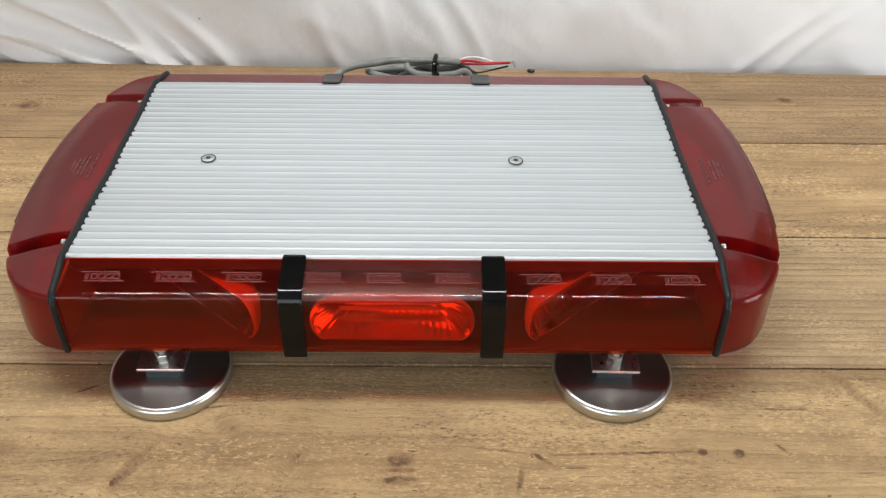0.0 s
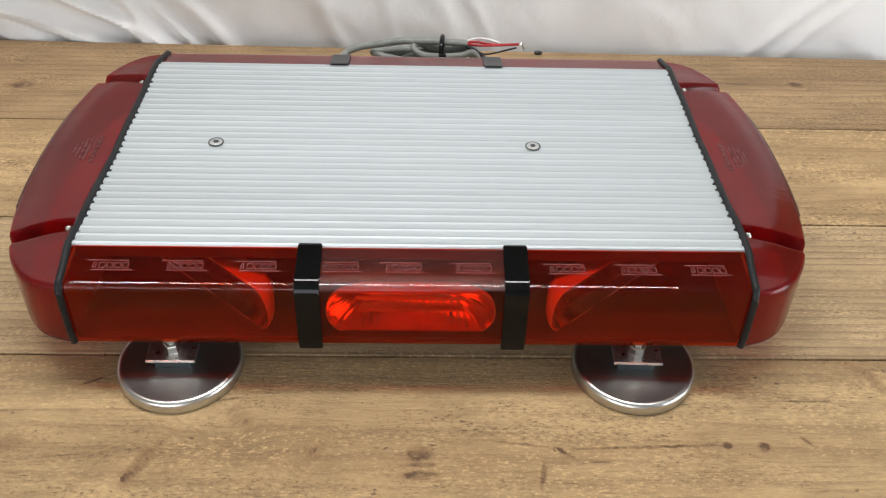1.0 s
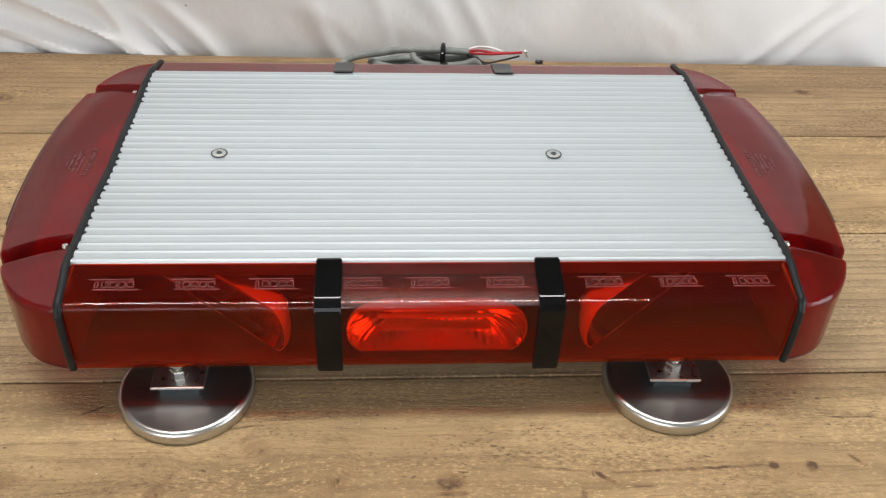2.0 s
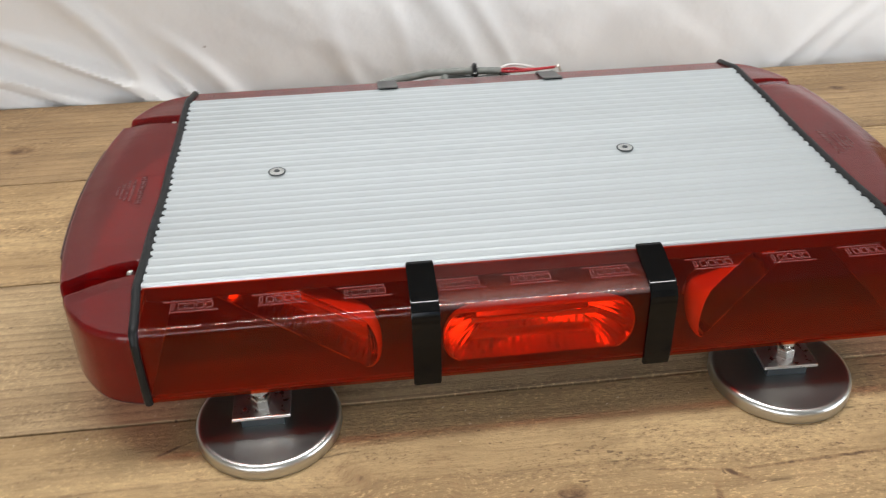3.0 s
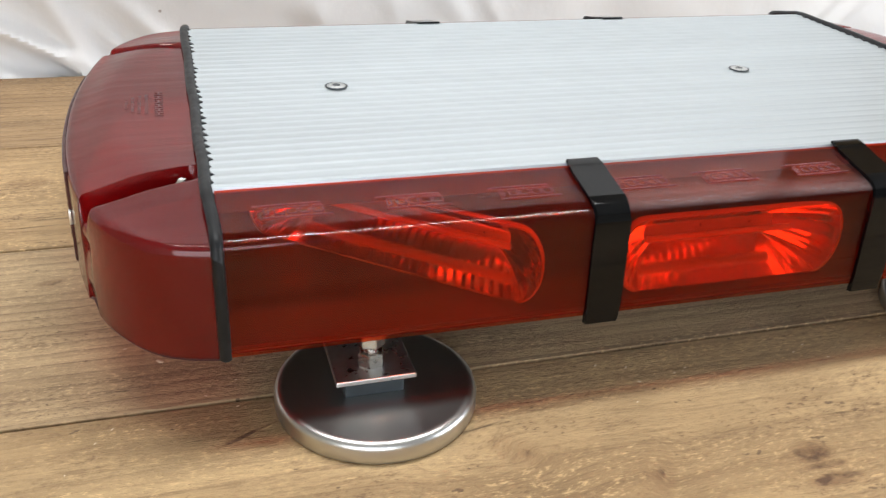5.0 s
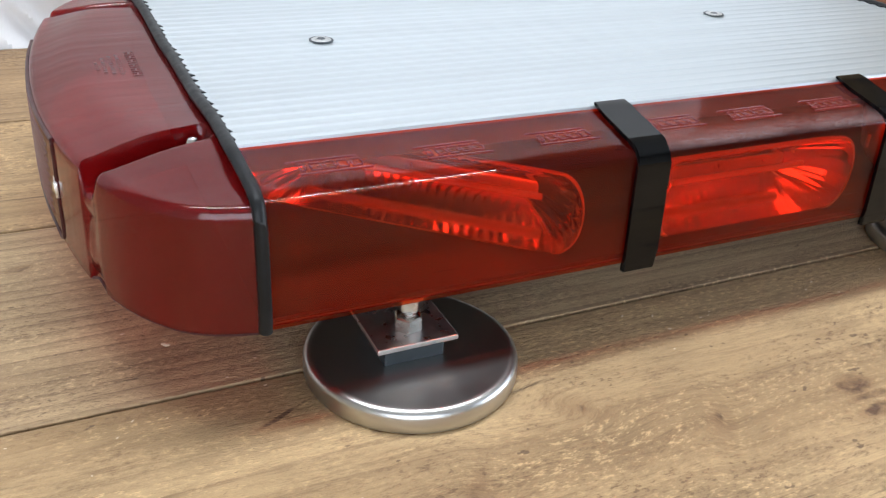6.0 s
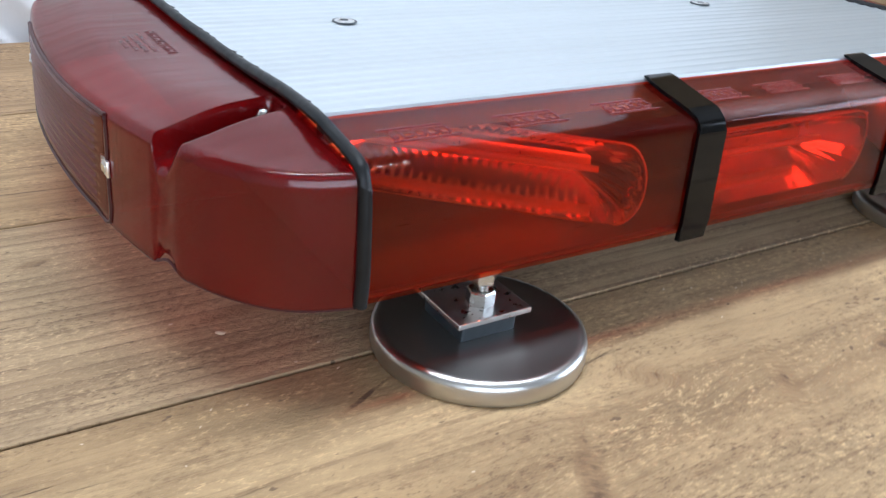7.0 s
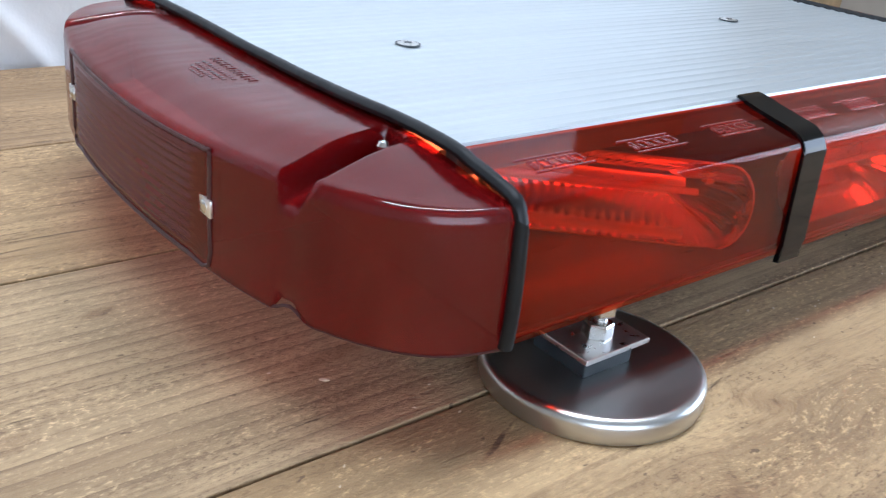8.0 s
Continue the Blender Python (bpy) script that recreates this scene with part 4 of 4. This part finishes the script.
# ---- the cable behind the bar ----
cable = thing("cable_coil", "coiled grey cable with a black zip tie behind the bar", "cable")
for k, (left, right, wide) in enumerate(((-0.062, 0.086, 0.026), (-0.034, 0.094, 0.022), (-0.048, 0.080, 0.024), (-0.020, 0.090, 0.018), (-0.052, 0.074, 0.020), (-0.004, 0.078, 0.016))):
    pts = []
    for i in range(16):
        a = 2 * math.pi * i / 16
        x = (left + right) / 2 + (right - left) / 2 * math.cos(a)
        y = 0.448 + wide * math.sin(a)
        z = 0.0042 + 0.0066 * k + 0.0035 * math.sin(2 * a + 1.7 * k) * (1 if k else 0.2) - 0.0030 * k * (1 if math.cos(a) > 0.75 else 0)
        grip = 0.55 * math.exp(-((x - 0.030) / 0.022) ** 2)
        pts.append((x, y + (0.450 - y) * grip, max(0.0040, z + (0.026 - z) * grip * 0.6)))
    part("cable_loop", tube(pts, 0.0037, 10, 6, closed=True), CABLE, cable, "", True)
part("cable_lead", tube([(-0.077, 0.322, 0.047), (-0.083, 0.360, 0.051), (-0.082, 0.400, 0.053), (-0.068, 0.428, 0.048), (-0.045, 0.445, 0.0440), (-0.015, 0.452, 0.0450), (0.030, 0.455, 0.0430), (0.060, 0.455, 0.0415)], 0.0040, 10, 6), CABLE, cable, "", True)
tie = [(0.030 + 0.0015 * math.cos(a), 0.451 + 0.020 * math.cos(a), 0.0265 + 0.0235 * math.sin(a)) for a in [2 * math.pi * i / 16 for i in range(16)]]
part("zip_tie", tube(tie, 0.0030, 8, 4, closed=True), STRAP, cable, "black plastic zip tie", True)
part("zip_tie_head", box(0.0265, 0.0345, 0.4285, 0.4335, 0.0330, 0.0400, 0.0012), STRAP, cable, "square head of the zip tie", True)
part("wire", tube([(0.058, 0.454, 0.0415), (0.070, 0.452, 0.0410), (0.090, 0.450, 0.0420), (0.120, 0.446, 0.0460)], 0.0015, 8, 6), WIRE_RED, cable, "red insulated wire", True)
part("wire", tube([(0.058, 0.456, 0.0420), (0.072, 0.457, 0.0425), (0.092, 0.453, 0.0415), (0.120, 0.448, 0.0450)], 0.0015, 8, 6), WIRE_RED, cable, "red insulated wire", True)
part("wire", tube([(0.058, 0.457, 0.0430), (0.070, 0.460, 0.0455), (0.084, 0.459, 0.0450), (0.098, 0.455, 0.0425)], 0.0015, 8, 6), WIRE_WHITE, cable, "white insulated wire", True)
part("wire", tube([(0.058, 0.453, 0.0405), (0.068, 0.450, 0.0370), (0.080, 0.447, 0.0320), (0.098, 0.449, 0.0345), (0.118, 0.450, 0.0395)], 0.0011, 8, 6), WIRE_BLACK, cable, "black insulated wire", True)
part("wire", tube([(0.058, 0.452, 0.0400), (0.066, 0.449, 0.0365), (0.076, 0.446, 0.0315), (0.084, 0.445, 0.0270)], 0.0018, 8, 6), WIRE_BLACK, cable, "black insulated wire", True)
for i in range(9):
    a = i * 0.7
    part("strand", tube([(0.1195, 0.446 + 0.0005 * math.sin(a), 0.0460), (0.1235, 0.446 + 0.0020 * math.cos(a), 0.0470 + 0.0015 * math.sin(a)), (0.1260 + 0.0008 * math.cos(2 * a), 0.446 + 0.0030 * math.cos(a), 0.0440 - 0.0006 * i)], 0.00045, 5, 4), STRAND, cable, "frayed bare copper strands", True)

# ---- crumbs on the boards ----
chip = bmesh.new()
bmesh.ops.create_icosphere(chip, subdivisions=1, radius=1)
for v in chip.verts:
    v.co = Vector((v.co.x * 0.006, v.co.y * 0.003, v.co.z * 0.003)) * (1 + 0.3 * noise.noise(v.co * 3))
tagged(part("black_scrap", chip, WIRE_BLACK, m=pose(0.153, 0.509, 0.0028)), "small black plastic scrap on the boards", "scrap")
random.seed(11)
flake = bmesh.new()
bmesh.ops.create_icosphere(flake, subdivisions=1, radius=1)
for v in flake.verts:
    v.co = Vector((v.co.x * 0.0016, v.co.y * 0.0007, v.co.z * 0.0004)) * (1 + 0.4 * noise.noise(v.co * 2.5))
flake_me = mesh_of("wood_flake", flake, principled("pale_wood_flake", (0.68, 0.55, 0.38), 0.8))
spots = [(-0.283, 0.030), (-0.262, -0.004), (-0.247, 0.006), (-0.300, 0.045), (-0.352, -0.020), (-0.232, -0.095)] + [(random.uniform(-0.35, 0.3), random.gauss(-0.030, 0.012)) for _ in range(22)]
for i, (x, y) in enumerate(spots):
    ob = new("wood_flake", flake_me)
    k = 1.6 if i == 0 else random.uniform(0.35, 0.9)
    ob.matrix_basis = pose(x, y, 0.0003, 0, 0, random.uniform(0, 180)) @ Matrix.Scale(k, 4)
    tagged(ob, "tiny pale wood flake lying on the boards", "wood flake", "flakes on the boards")
